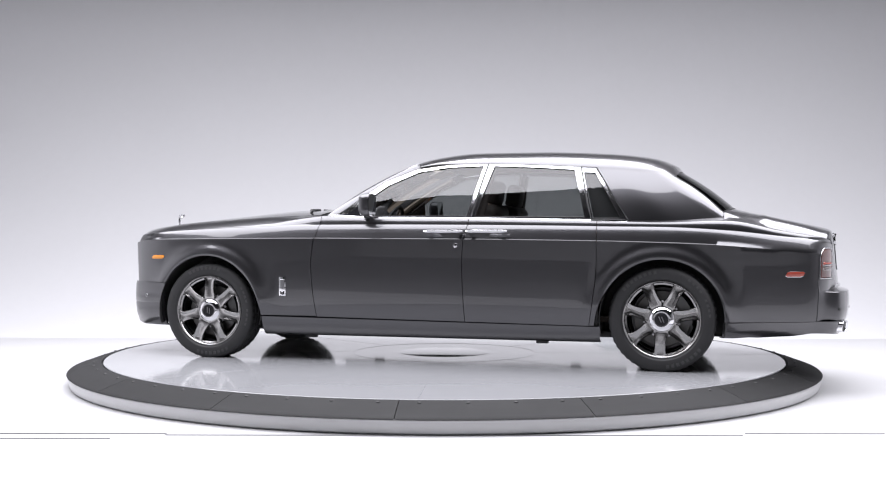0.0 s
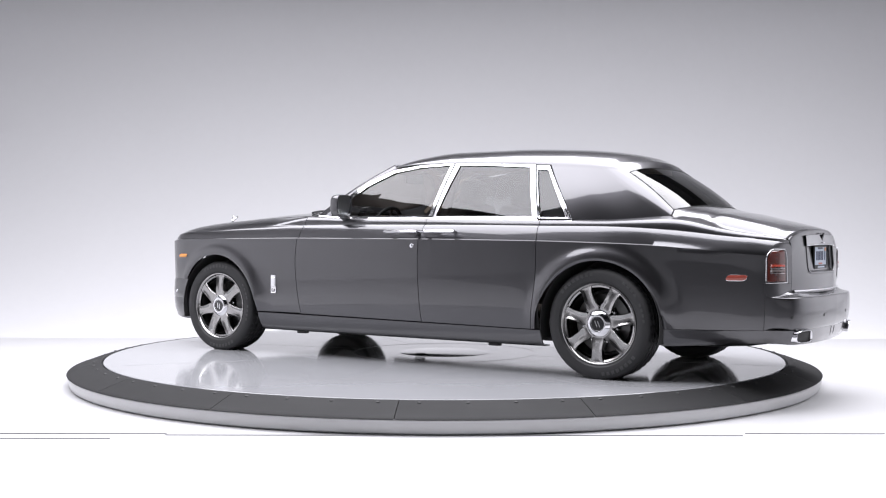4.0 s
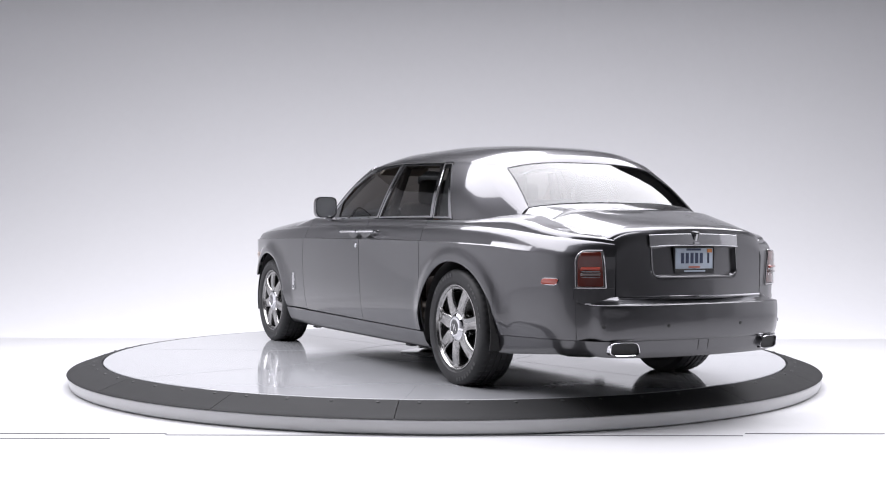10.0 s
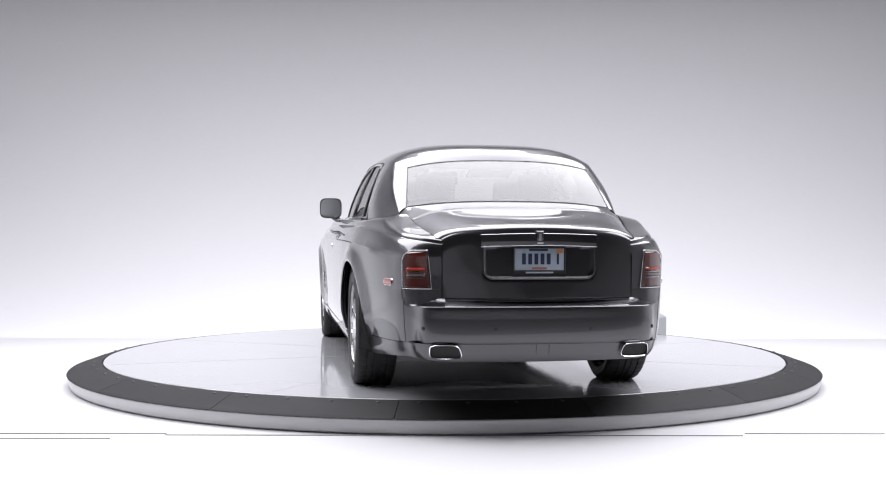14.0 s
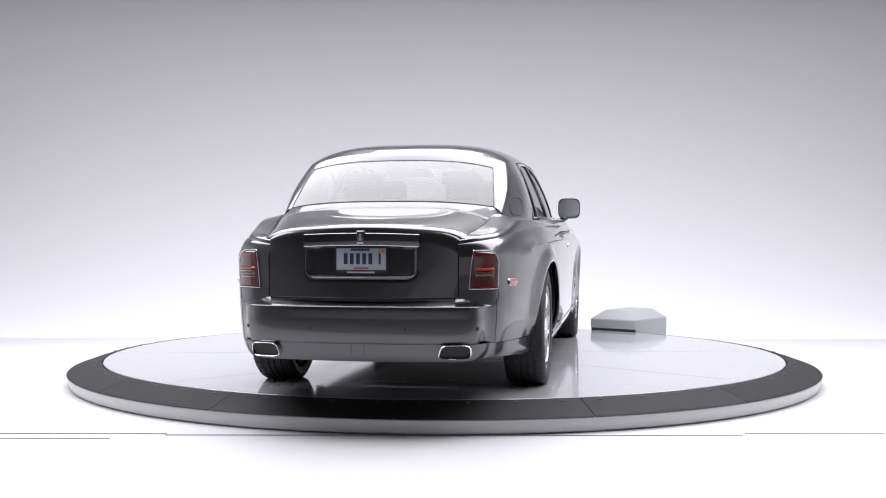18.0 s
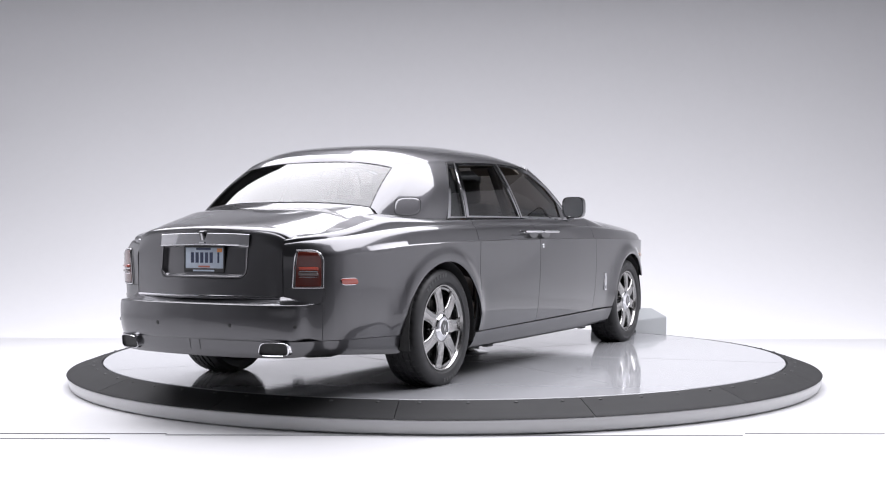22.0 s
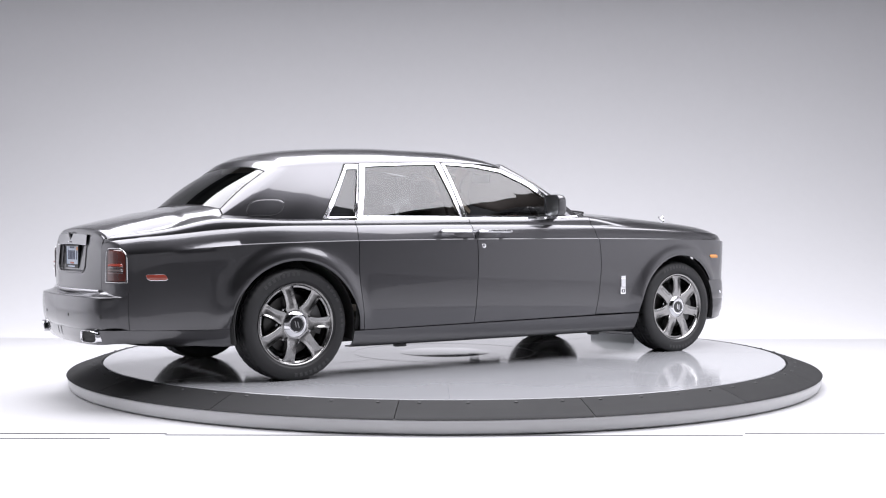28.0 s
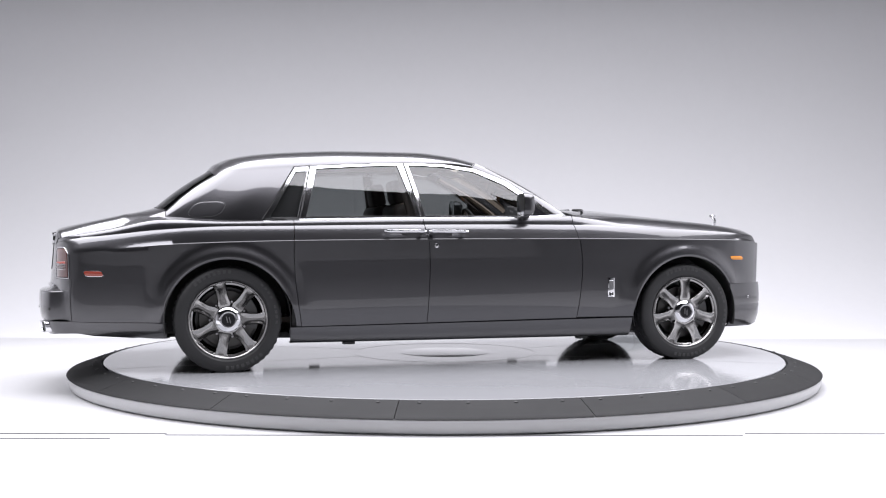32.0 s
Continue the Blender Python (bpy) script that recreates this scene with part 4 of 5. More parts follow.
def roof_and_glass(car, rw_right):
    # roof skin with the rear pillars in one sheet
    bm = bmesh.new()
    U = steps(0, 1, 48)
    V = steps(0, 1, 22)
    left = [[roof_point(u, v) for v in V] for u in U]
    rows = [[p for p in r] + [Vector((p.x, -p.y, p.z)) for p in r[-2::-1]] for r in left]
    grid(rows, bm=bm, face_out=(-0.8, 0, 0.9))
    u0 = (0.10 + 1.285) / 1.80
    folds = []
    for s in (1, -1):
        cols = []
        for u in [x for x in U if x >= u0 - 0.012]:
            e = roof_point(u, 0)
            f = (u - u0) / (1 - u0)
            xb = lerp(-1.540, -2.205, max(f, 0))
            foot = Vector((xb, RF["iy"](s_at(xb)) - 0.001, RF["iz"](s_at(xb)) + 0.001))
            col = []
            for v in steps(0, 1, 20):
                x, z = lerp(e.x, xb, v), lerp(e.z, foot.z, v)
                p = gside(x, z)
                p.y += 0.010 * math.sin(math.pi * v) + (foot.y - gside(foot.x, foot.z).y) * v * v * (3 - 2 * v)
                if v == 0:
                    p = e
                col.append(Vector((p.x, s * p.y, p.z)))
            cols.append(col)
        grid(cols, bm=bm, face_out=(-1.5, 0, 1.0))
        folds.append(cols[-1])
    # frame of the rear window: from the pillar folds and the roof end in to the glass
    top = []
    for v in V + [2 - v for v in V[-2::-1]]:
        a = roof_point(1, v if v <= 1 else 2 - v)
        top.append((Vector((a.x, a.y if v <= 1 else -a.y, a.z)), (1 if v <= 1 else -1) * a.y / roof_point(1, 0).y))
    outer = [(p, rear_glass(1 - k / 20, 1)) for k, p in enumerate(folds[0][::-1])]
    outer += [(p, rear_glass(0, w)) for p, w in top[1:-1]]
    outer += [(p, rear_glass(k / 20, -1)) for k, p in enumerate(folds[1])]
    rows = []
    for a, b in outer:
        out = Vector((-0.5, 0.25 * a.y, 0.8)).normalized()
        rows.append([a.lerp(b, k) + out * 0.010 * math.sin(math.pi * k) ** 0.9 * (1 - 0.4 * k) for k in (0, 0.1, 0.25, 0.4, 0.55, 0.7, 0.85, 1)])
    grid(rows, bm=bm, face_out=(-1.5, 0, 0.9))
    weld(bm, 0.002)
    bm.normal_update()
    skin = BVHTree.FromBMesh(bm)
    part("roof", bm, M_PAINT, car, "dark grey roof running into broad rear pillars", sharp=1.3, solid=0.01)
    rows = [[rear_glass(u, v) for v in steps(-1, 1, 26)] for u in steps(0, 1, 12)]
    g = part("rear_window", grid(rows, face_out=(-1.5, 0, 0.9)), M_REARGLASS, car, "wide sloping tinted rear window", solid=0.004)
    g.visible_shadow = False
    ring = [rear_glass(0, v) for v in steps(-1, 1, 24)] + [rear_glass(u, 1) for u in steps(0, 1, 12)[1:]] + [rear_glass(1, v) for v in steps(1, -1, 24)[1:]] + [rear_glass(u, -1) for u in steps(1, 0, 12)[1:]]
    part("rear_window_seal", tube(ring, 0.004, 6, cap=False), M_BLACK, car)
    # deck between rear glass and boot lid
    rows = [[rear_glass(1, v) + Vector((-0.0, 0, 0)) for v in steps(-1, 1, 20)], [rear_glass(1, v) + Vector((-0.02, 0, -0.03)) for v in steps(-1, 1, 20)]]
    part("rear_scuttle", grid(rows), M_BLACK, car, solid=0.004)

    # windscreen, A pillars, scuttle
    def screen(u, v):
        """u 0 bottom to 1 top."""
        hw = lerp(0.785, 0.668, u)
        k = 1 - abs(v) ** 2.2
        xc, zc = lerp(0.985, 0.262, u), lerp(1.165, 1.562, u)
        xe, ze = lerp(0.845, 0.135, u), lerp(1.135, 1.542, u)
        return Vector((lerp(xe, xc, k) + 0.03 * math.sin(math.pi * u), v * hw, lerp(ze, zc, k) + 0.012 * math.sin(math.pi * u)))
    ws = part("windscreen", grid([[screen(u, v) for v in steps(-1, 1, 24)] for u in steps(0, 1, 14)], face_out=(-1, 0, 0.5)), M_GLASS, car, "curved windscreen", solid=0.004)
    ws.visible_shadow = False
    for s in (1, -1):
        rows = []
        outer = curve([(1.10, 0.86), (1.127, 0.802), (1.365, 0.462), (1.45, 0.300), (1.512, 0.12)])
        for t in steps(0, 1, 20):
            z = lerp(1.115, 1.512, t)
            x = outer(z) - 0.030
            p = gside(x, z - 0.014, 0.004)
            q = gside(x - 0.012, z - 0.022, -0.002)
            e = screen(t, 1)
            rows.append([(q.x, s * (q.y - 0.02), q.z), (q.x, s * q.y, q.z), (p.x, s * p.y, p.z), *[tuple(Vector((p.x, s * p.y, p.z)).lerp(Vector((e.x, s * e.y, e.z)), k) + Vector((0.004, s * 0.006, 0.003)) * math.sin(math.pi * k)) for k in (0.2, 0.4, 0.6, 0.8)], (e.x, s * e.y, e.z), (e.x - 0.02, s * (e.y - 0.03), e.z - 0.01)])
        part("front_pillar", grid(rows, face_out=(0.2, 0, 1.0)), M_PAINT, car, sharp=0.3, solid=0.006)
        # tan trim inside the pillar
        pts = [tuple(Vector((screen(t, 1).x - 0.06, s * (screen(t, 1).y - 0.02), screen(t, 1).z - 0.015))) for t in steps(0, 0.86, 10)]
        part("pillar_trim", tube(pts, 0.034, 8, flat=0.7), M_TAN, car, "tan trim on the inner pillar")
    hd = [[Vector((screen(1, v).x, screen(1, v).y, screen(1, v).z)).lerp(Vector((roof_point(0, 1 - abs(v)).x, math.copysign(roof_point(0, 1 - abs(v)).y, v), roof_point(0, 1 - abs(v)).z)), t) for t in (0, 0.5, 1)] for v in steps(-1, 1, 30)]
    part("front_header", grid(hd, face_out=(-1, 0, 0.6)), M_PAINT, car, solid=0.006)
    rows = [[(lerp(0.86, 1.16, 1 - abs(v) ** 2.2) + dx, v * 0.78, lerp(1.128, 1.172, 1 - abs(v) ** 2.2) + dz) for v in steps(-1, 1, 24)] for dx, dz in ((-0.17, -0.012), (-0.05, -0.006), (0.03, 0.0), (0.10, 0.003), (0.14, -0.02))]
    part("scuttle", grid(rows, face_out=(1, 0, 0)), M_BLACK, car, "black scuttle below the windscreen", solid=0.006)
    for s, y0, y1 in ((1, 0.62, 0.05), (1, -0.05, -0.60)):
        pts = [(lerp(0.90, 1.165, 1 - abs(lerp(y0, y1, t) / 0.78) ** 2.2) + 0.03, lerp(y0, y1, t), lerp(1.15, 1.20, 1 - abs(lerp(y0, y1, t) / 0.78) ** 2.2)) for t in steps(0, 1, 12)]
        part("wiper", tube(pts, 0.010, 6), M_BLACK, car)
    # quarter lights
    for o in window_set("quarter", car, "tinted fixed quarter light"):
        m = mirrored(o, car)
        if "pane" in o.name:
            m.visible_shadow = False
    # gutter strip along the roof edge
    for s in (1, -1):
        pts = [tuple(Vector((p.x, s * (p.y + 0.004), p.z - 0.002))) for p in [roof_point(u, 0) for u in steps(0.0, 0.70, 30)]]
        part("gutter_trim", tube(pts, 0.0045, 6), M_BLACK, car)
    # fuel flap, on the right rear pillar only: a rounded outline standing a hair proud
    def flap(k, out):
        pts = []
        for j in range(36):
            a = 2 * math.pi * j / 36
            c, d = math.cos(a), math.sin(a)
            u, w = math.copysign(abs(c) ** 0.62, c) * 0.118 * k, math.copysign(abs(d) ** 0.62, d) * 0.062 * k
            x = -1.925 + u + 0.50 * w
            z = 1.166 + w * 0.95 + 0.03 * u
            hit, nr = skin.ray_cast(Vector((x, -2.0, z)), Vector((0, 1, 0)))[:2]
            if hit is None:
                hit = Vector((x, -gside(x, z).y, z))
            pts.append(hit + Vector((0, -out, 0.3 * out)))
        return pts
    part("fuel_flap_gap", tube(flap(1, 0.0005) + [flap(1, 0.0005)[0]], 0.0035, 6, cap=False), M_SEAM, car)
    bm = bmesh.new()
    rings = [flap(0.975, 0.0005), flap(0.95, 0.0012), flap(0.8, 0.0012), flap(0.6, 0.0012), flap(0.4, 0.0012), flap(0.2, 0.0012)]
    grid(rings, closed=True, bm=bm)
    bm.faces.new([bm.verts.new(q) for q in rings[-1]])
    weld(bm)
    bm.normal_update()
    if sum(f.normal.y for f in bm.faces) > 0:
        bmesh.ops.reverse_faces(bm, faces=bm.faces[:])
    part("fuel_flap", bm, M_PAINT, car, "fuel filler flap on the rear pillar")


LID = (((-2.285, 1.200), (-2.255, 0.672, 1.122)), ((-2.49, 1.143), (-2.50, 0.645, 1.078)), ((-2.79, 1.077), (-2.74, 0.610, 1.020)), ((-2.965, 1.035), (-2.85, 0.594, 0.985)),
       ((-2.994, 1.020), (-2.922, 0.580, 0.968)), ((-3.002, 0.996), (-2.958, 0.553, 0.950)), ((-3.011, 0.93), (-2.976, 0.5505, 0.86)), ((-3.030, 0.78), (-2.976, 0.5505, 0.76)), ((-3.050, 0.602), (-2.972, 0.5505, 0.602)))


def lid_point(q, v):
    """q along the lid from the glass to its lower edge, v -1..1 across."""
    fs = [curve(list(enumerate(c))) for c in ([k[0][0] for k in LID], [k[0][1] for k in LID], [k[1][0] for k in LID], [k[1][1] for k in LID], [k[1][2] for k in LID])]
    xm, zm, xe, ye, ze = [f(q) for f in fs]
    if q < 5:
        sr = float(np.interp(-xe, -_ix, _ss))
        w = min(1.0, 5 - q)
        ye, ze = lerp(ye, RF["iy"](sr) - 0.0045, w), lerp(ze, RF["iz"](sr), w)
    k = 1 - (0.22 * v * v + 0.78 * abs(v) ** 9)
    p = Vector((lerp(xe, xm, 1 - v * v), v * ye, lerp(ze, zm, k)))
    if q < 1:
        # a short run-down below the rear window, its sides following the wing
        a, c = lid_point(1.0, v), lid_point(1.0, 1.0)
        sx = s_at(lerp(rear_glass(1, 1).x - 0.008, c.x, q))
        y = v * (RF["iy"](sx) - 0.0045)
        g = rear_glass(1, max(-1, min(1, y / 0.658)))
        z = lerp(g.z - 0.003 - 0.9 * max(0, abs(y) - 0.658), a.z, 1 - (1 - q) ** 1.3)
        z = lerp(z, RF["iz"](sx), abs(v) ** 6.5 * (1 - (1 - q) ** 2))
        return Vector((lerp(g.x - 0.008, a.x, q), y, z))
    return p


TAIL_PLAN = [(-2.862, 0.752), (-2.93, 0.724), (-3.005, 0.675), (-3.06, 0.58), (-3.095, 0.4), (-3.112, 0.2), (-3.118, 0.0)]


def tail(car):
    # boot lid with the number plate recess pressed into its rear face
    qs = steps(0, 4, 24) + steps(4, 8, 56)[1:]
    rows = []
    for q in qs:
        row = []
        for v in [w * (1.25 - 0.25 * w * w) for w in steps(-1, 1, 96)]:
            p = lid_point(q, v)
            if q > 4.8:
                a = min(max((0.322 - abs(p.y)) / 0.012, 0), 1)
                b = min(max((p.z - 0.728) / 0.014, 0), 1) * min(max((0.918 - p.z) / 0.010, 0), 1)
                r = math.hypot(max(abs(p.y) - 0.27, 0), max(0.778 - p.z, 0))
                c = min(max((0.052 - r) / 0.012, 0), 1)
                p.x += 0.022 * min(a, b, c)
            row.append(p)
        rows.append(row)
    lid = part("boot_lid", grid(rows, face_out=(-2.4, 0, 0.75)), M_PAINT, car, "dark grey boot lid with a plate recess", sharp=0.8, solid=0.01)
    # bright band above the plate, following the lid
    def lid_at(y, z):
        lo, hi = 4.0, 8.0
        ye = 0.548
        for _ in range(26):
            m = (lo + hi) / 2
            if lid_point(m, y / ye).z > z:
                lo = m
            else:
                hi = m
        return lid_point(lo, y / ye)
    def lid_patch(y0, y1, z0, z1, out, ny=18, nz=8):
        rows = []
        for i in range(nz + 1):
            z = lerp(z0, z1, i / nz)
            row = []
            for y in steps(y0, y1, ny):
                p = lid_at(y, z - 0.010 * (abs(y) / 0.33) ** 2 * (z > 0.95))
                e = 1 if 0 < i < nz else 0.2
                row.append(Vector((p.x - out * e, p.y, p.z)))
            rows.append(row)
        return grid(rows, face_out=(-2.4, 0, 0.6))
    def bar_point(y, z):
        p = lid_at(y, 0.922)
        return Vector((p.x - 0.012 + 0.09 * (z - 0.922), y, z - 0.008 * (y / 0.335) ** 2))
    rows = [[bar_point(y, z) + Vector((d, 0, 0)) for y in steps(-0.335, 0.335, 18)] for z, d in ((0.920, 0.030), (0.920, 0.002), (0.923, 0), (0.944, -0.001), (0.966, -0.001), (0.986, -0.001), (0.9875, 0.0005), (0.9875, 0.05))]
    bd = part("plate_light_bar", grid(rows, face_out=(-2.4, 0, 0.6)), M_DARKCHROME, lid, "polished bar above the plate", sharp=0.5)
    part("bar_trim", tube([tuple(bar_point(y, 0.9195) + Vector((-0.001, 0, 0))) for y in steps(-0.335, 0.335, 16)], 0.0030, 8), M_CHROME, bd)
    em = part("boot_badge", box(0.012, 0.040, 0.074, tuple(lid_at(0, 0.962) + Vector((-0.014, 0, 0))), 0.004, Matrix.Rotation(radians(-16), 3, "Y")), M_GLOSSBLACK, lid, "upright dark badge with a polished figure shape")
    part("badge_inlay", box(0.006, 0.014, 0.046, tuple(lid_at(0, 0.964) + Vector((-0.019, 0, 0))), turn=Matrix.Rotation(radians(-16), 3, "Y")), M_DARKCHROME, em)
    part("badge_foot", box(0.010, 0.036, 0.008, tuple(lid_at(0, 0.932) + Vector((-0.017, 0, 0)))), M_CHROME, em)
    part("badge_cap", box(0.016, 0.048, 0.008, tuple(lid_at(0, 0.998) + Vector((-0.012, 0, 0.0))), 0.002, seg=1), M_PAINT, em)
    # rounded edge along the sides and foot of the recess
    outline = [(0.322, z) for z in steps(0.912, 0.79, 8)]
    outline += [(0.266 + 0.056 * math.cos(a), 0.786 - 0.056 * math.sin(a)) for a in steps(0, math.pi / 2, 8)]
    outline += [(y, 0.730) for y in steps(0.26, 0, 10)]
    outline += [(-y, z) for y, z in outline[-2::-1]]
    pts = [tuple(lid_at(y, z) + Vector((-0.001, 0, 0))) for y, z in outline]
    part("recess_trim", tube(pts, 0.0042, 8), M_PAINT, lid, "rounded edge round the plate recess")
    # number plate with its frame; writing as bars
    pl = part("number_plate", box(0.006, 0.300, 0.150, (-3.005, 0, 0.836), 0.004), M_PLATE, lid, "pale blue number plate with dark bars")
    for y, z, w, h in ((0, 0.907, 0.305, 0.012), (0, 0.766, 0.305, 0.026), (0.149, 0.836, 0.010, 0.15), (-0.149, 0.836, 0.010, 0.15)):
        part("plate_frame", box(0.012, w, h, (-3.006, y, z), 0.003, seg=1), M_BLACK, pl)
    for y in (0.090, 0.054, 0.018, -0.018, -0.054, -0.108):
        part("plate_bar", box(0.003, 0.022 if y > -0.1 else 0.012, 0.062, (-3.009, y, 0.842)), M_PLATEINK, pl)
    part("plate_bar", box(0.003, 0.11, 0.012, (-3.009, 0.005, 0.893)), M_PLATEINK, pl)
    part("plate_band", box(0.003, 0.085, 0.010, (-3.009, 0.0, 0.789)), M_PLATERED, pl)
    part("plate_tab", box(0.003, 0.036, 0.022, (-3.009, -0.118, 0.886)), M_PLATEORANGE, pl)
    part("plate_tab", box(0.003, 0.036, 0.022, (-3.009, 0.118, 0.886)), M_PLATE, pl)
    part("frame_bar", box(0.003, 0.16, 0.009, (-3.0125, 0, 0.765)), M_PLATE, pl)
    # chrome foot strip of the lid
    pts = [tuple(Vector((lid_point(7.9, v).x - 0.006, lid_point(7.9, v).y, 0.615))) for v in steps(-0.975, 0.975, 24)]
    part("lid_foot_strip", tube(pts, 0.0100, 8, flat=0.9), M_CHROME, lid, "bright strip along the foot of the lid")

    # tail panel behind the lid gap
    rows = [[lid_point(q, v) + Vector((0.05, 0, -0.05 if q < 4.5 else 0)) for v in steps(-1.06, 1.06, 20)] for q in steps(0, 8, 24)]
    part("boot_inner", grid(rows), M_UNDER, car)

    # bumper
    path = full_width(plan_path(TAIL_PLAN, 44))
    # concave ledge under the lid, a crisp ridge, then the upright face
    prof = [(-0.15, 0.622), (-0.092, 0.620), (-0.086, 0.612), (-0.078, 0.603), (-0.064, 0.5945), (-0.046, 0.5875), (-0.028, 0.583), (-0.014, 0.580), (-0.005, 0.5775), (-0.0015, 0.574), (0.000, 0.566),
            (0.002, 0.55), (0.003, 0.51), (0.002, 0.465), (-0.003, 0.415), (-0.010, 0.385), (-0.014, 0.374), (-0.022, 0.367)]
    half = plan_path(TAIL_PLAN, 44)
    s0, run = s_at(-2.868), [0.0]
    for (a, _), (b, _) in zip(half, half[1:]):
        run.append(run[-1] + (b - a).length)
    rows = []
    for (p, n), d in zip(half, run):
        # flush with the wing at the side seam, standing out more and more towards the tail
        w = min(1.0, d / 0.19)
        w = w * w * (3 - 2 * w)
        row = []
        for o, z in prof:
            q = Vector((p.x + n.x * o, p.y + n.y * o, z))
            f = flank_tail(min(s0 + d, S_END), min(z, 0.62), 0.0015)
            row.append(f.lerp(q, w))
        rows.append(row)
    rows += [[Vector((q.x, -q.y, q.z)) for q in r] for r in rows[-2::-1]]
    part("rear_bumper", grid(rows, face_out=(-2.3, 0, 0.52)), M_PAINT, car, "dark grey wraparound rear bumper", sharp=0.7, solid=0.01)
    for s in (1, -1):
        pts = [flank_tail(s_at(-2.868), z, 0.001) for z in steps(0.368, 0.606, 10)]
        part("bumper_side_seam", tube([(p.x, s * p.y, p.z) for p in pts], 0.0022, 5), M_SEAM, car)
    # seam between the bumper top and the wing
    for s in (1, -1):
        pts = [flank_tail(q, 0.668, 0.0005) for q in steps(s_at(-2.858), S_END - 0.004, 24)]
        pts = [flank_tail(s_at(-2.858), z, 0.0005) for z in (0.605, 0.63, 0.655)] + pts
        part("bumper_seam", tube([(p.x, s * p.y, p.z) for p in pts], 0.0022, 5), M_SEAM, car)
    # valance round the tail
    vp = full_width(plan_path([tuple(flank(s_at(x), 0.375).xy) for x in (-2.215, -2.4, -2.6, -2.75)] + [(-2.84, 0.747), (-2.93, 0.720), (-3.00, 0.665), (-3.048, 0.565), (-3.075, 0.4), (-3.092, 0.2), (-3.098, 0.0)], 64))
    rows = []
    for p, n in vp:
        x = -p.x
        zt = 0.358 + 0.008 * min(1, max(0, (x - 2.23) / 0.6)) + 0.002 * min(1, max(0, (x - 2.84) / 0.04))
        zb = 0.245 + 0.035 * min(1, max(0, (x - 2.3) / 0.5)) - 0.012 * max(0, (x - 2.95) / 0.12)
        rows.append([Vector((p.x + n.x * o, p.y + n.y * o, z)) for o, z in ((-0.014, zt + 0.001), (-0.001, zt - 0.001), (-0.004, zt - 0.010), (-0.012, lerp(zb, zt, 0.5)), (-0.024, zb + 0.02), (-0.04, zb), (-0.14, zb - 0.004))])
    part("rear_valance", grid(rows, face_out=(-2.3, 0, 0.36)), M_PAINT, car, "dark grey lower rear panel", sharp=0.7, solid=0.008)
    for y in (-0.037, 0.037):
        part("towing_cover_seam", tube([(-3.0965, y, 0.362), (-3.0925, y, 0.35), (-3.0868, y, 0.322), (-3.080, y, 0.304)], 0.0014, 5), M_SEAM, car)
    for y in (0.665, 0.27, -0.27, -0.665):
        k = min(path, key=lambda q: abs(q[0].y - y))
        a = math.atan2(k[1].y, k[1].x) - math.pi / 2
        o = part("parking_sensor", lathe([(0, 0.0035), (0.009, 0.0035), (0.0105, 0.003), (0.0115, 0.001)], 18), M_UNDER, car)
        o.matrix_basis = Matrix.Translation((k[0].x, k[0].y, 0.455)) @ Matrix.Rotation(a, 4, "Z")
    # exhaust tips: rounded collars that follow the tail in plan
    half = sorted((p.y, p.x) for p, n in vp if p.y > 0.1 and p.x < -2.85)
    def tail_x(y):
        return float(np.interp(y, [q[0] for q in half], [q[1] for q in half]))
    for s in (1, -1):
        def ring(k, out):
            pts = []
            for j in range(40):
                a = 2 * math.pi * j / 40
                c, d = math.cos(a), math.sin(a)
                u = math.copysign(abs(c) ** 0.5, c)
                w = math.copysign(abs(d) ** 0.5, d)
                y = 0.549 + 0.088 * u + (0.013 * w if u < 0 else 0) * -u - (1 - k) * 0.075 * u
                z = 0.326 + 0.041 * w - (1 - k) * w * 0.055
                pts.append((tail_x(y) - 0.005 - out - 0.006 * w, s * y, z))
            return pts
        ob = [ring(1.0, -0.12), ring(1.0, 0.004), ring(0.985, 0.010), ring(0.955, 0.012), ring(0.915, 0.010), ring(0.895, 0.004), ring(0.89, -0.012)]
        bm = grid(ob, closed=True)
        bmesh.ops.recalc_face_normals(bm, faces=bm.faces)
        e = part("exhaust_tip", bm, M_CHROME, car, "polished rectangular exhaust tip")
        bm = grid([ring(0.89, -0.001), ring(0.87, -0.004)], closed=True)
        bm.faces.new([bm.verts.new(q) for q in ring(0.87, -0.004)])
        part("exhaust_bore", bm, M_UNDER, e)
        part("exhaust_pipe", tube([(-2.90, s * 0.545, 0.325), (-2.70, s * 0.54, 0.29), (-2.45, s * 0.52, 0.27), (-1.95, s * 0.40, 0.26)], 0.045, 12), M_BRAKE, car)
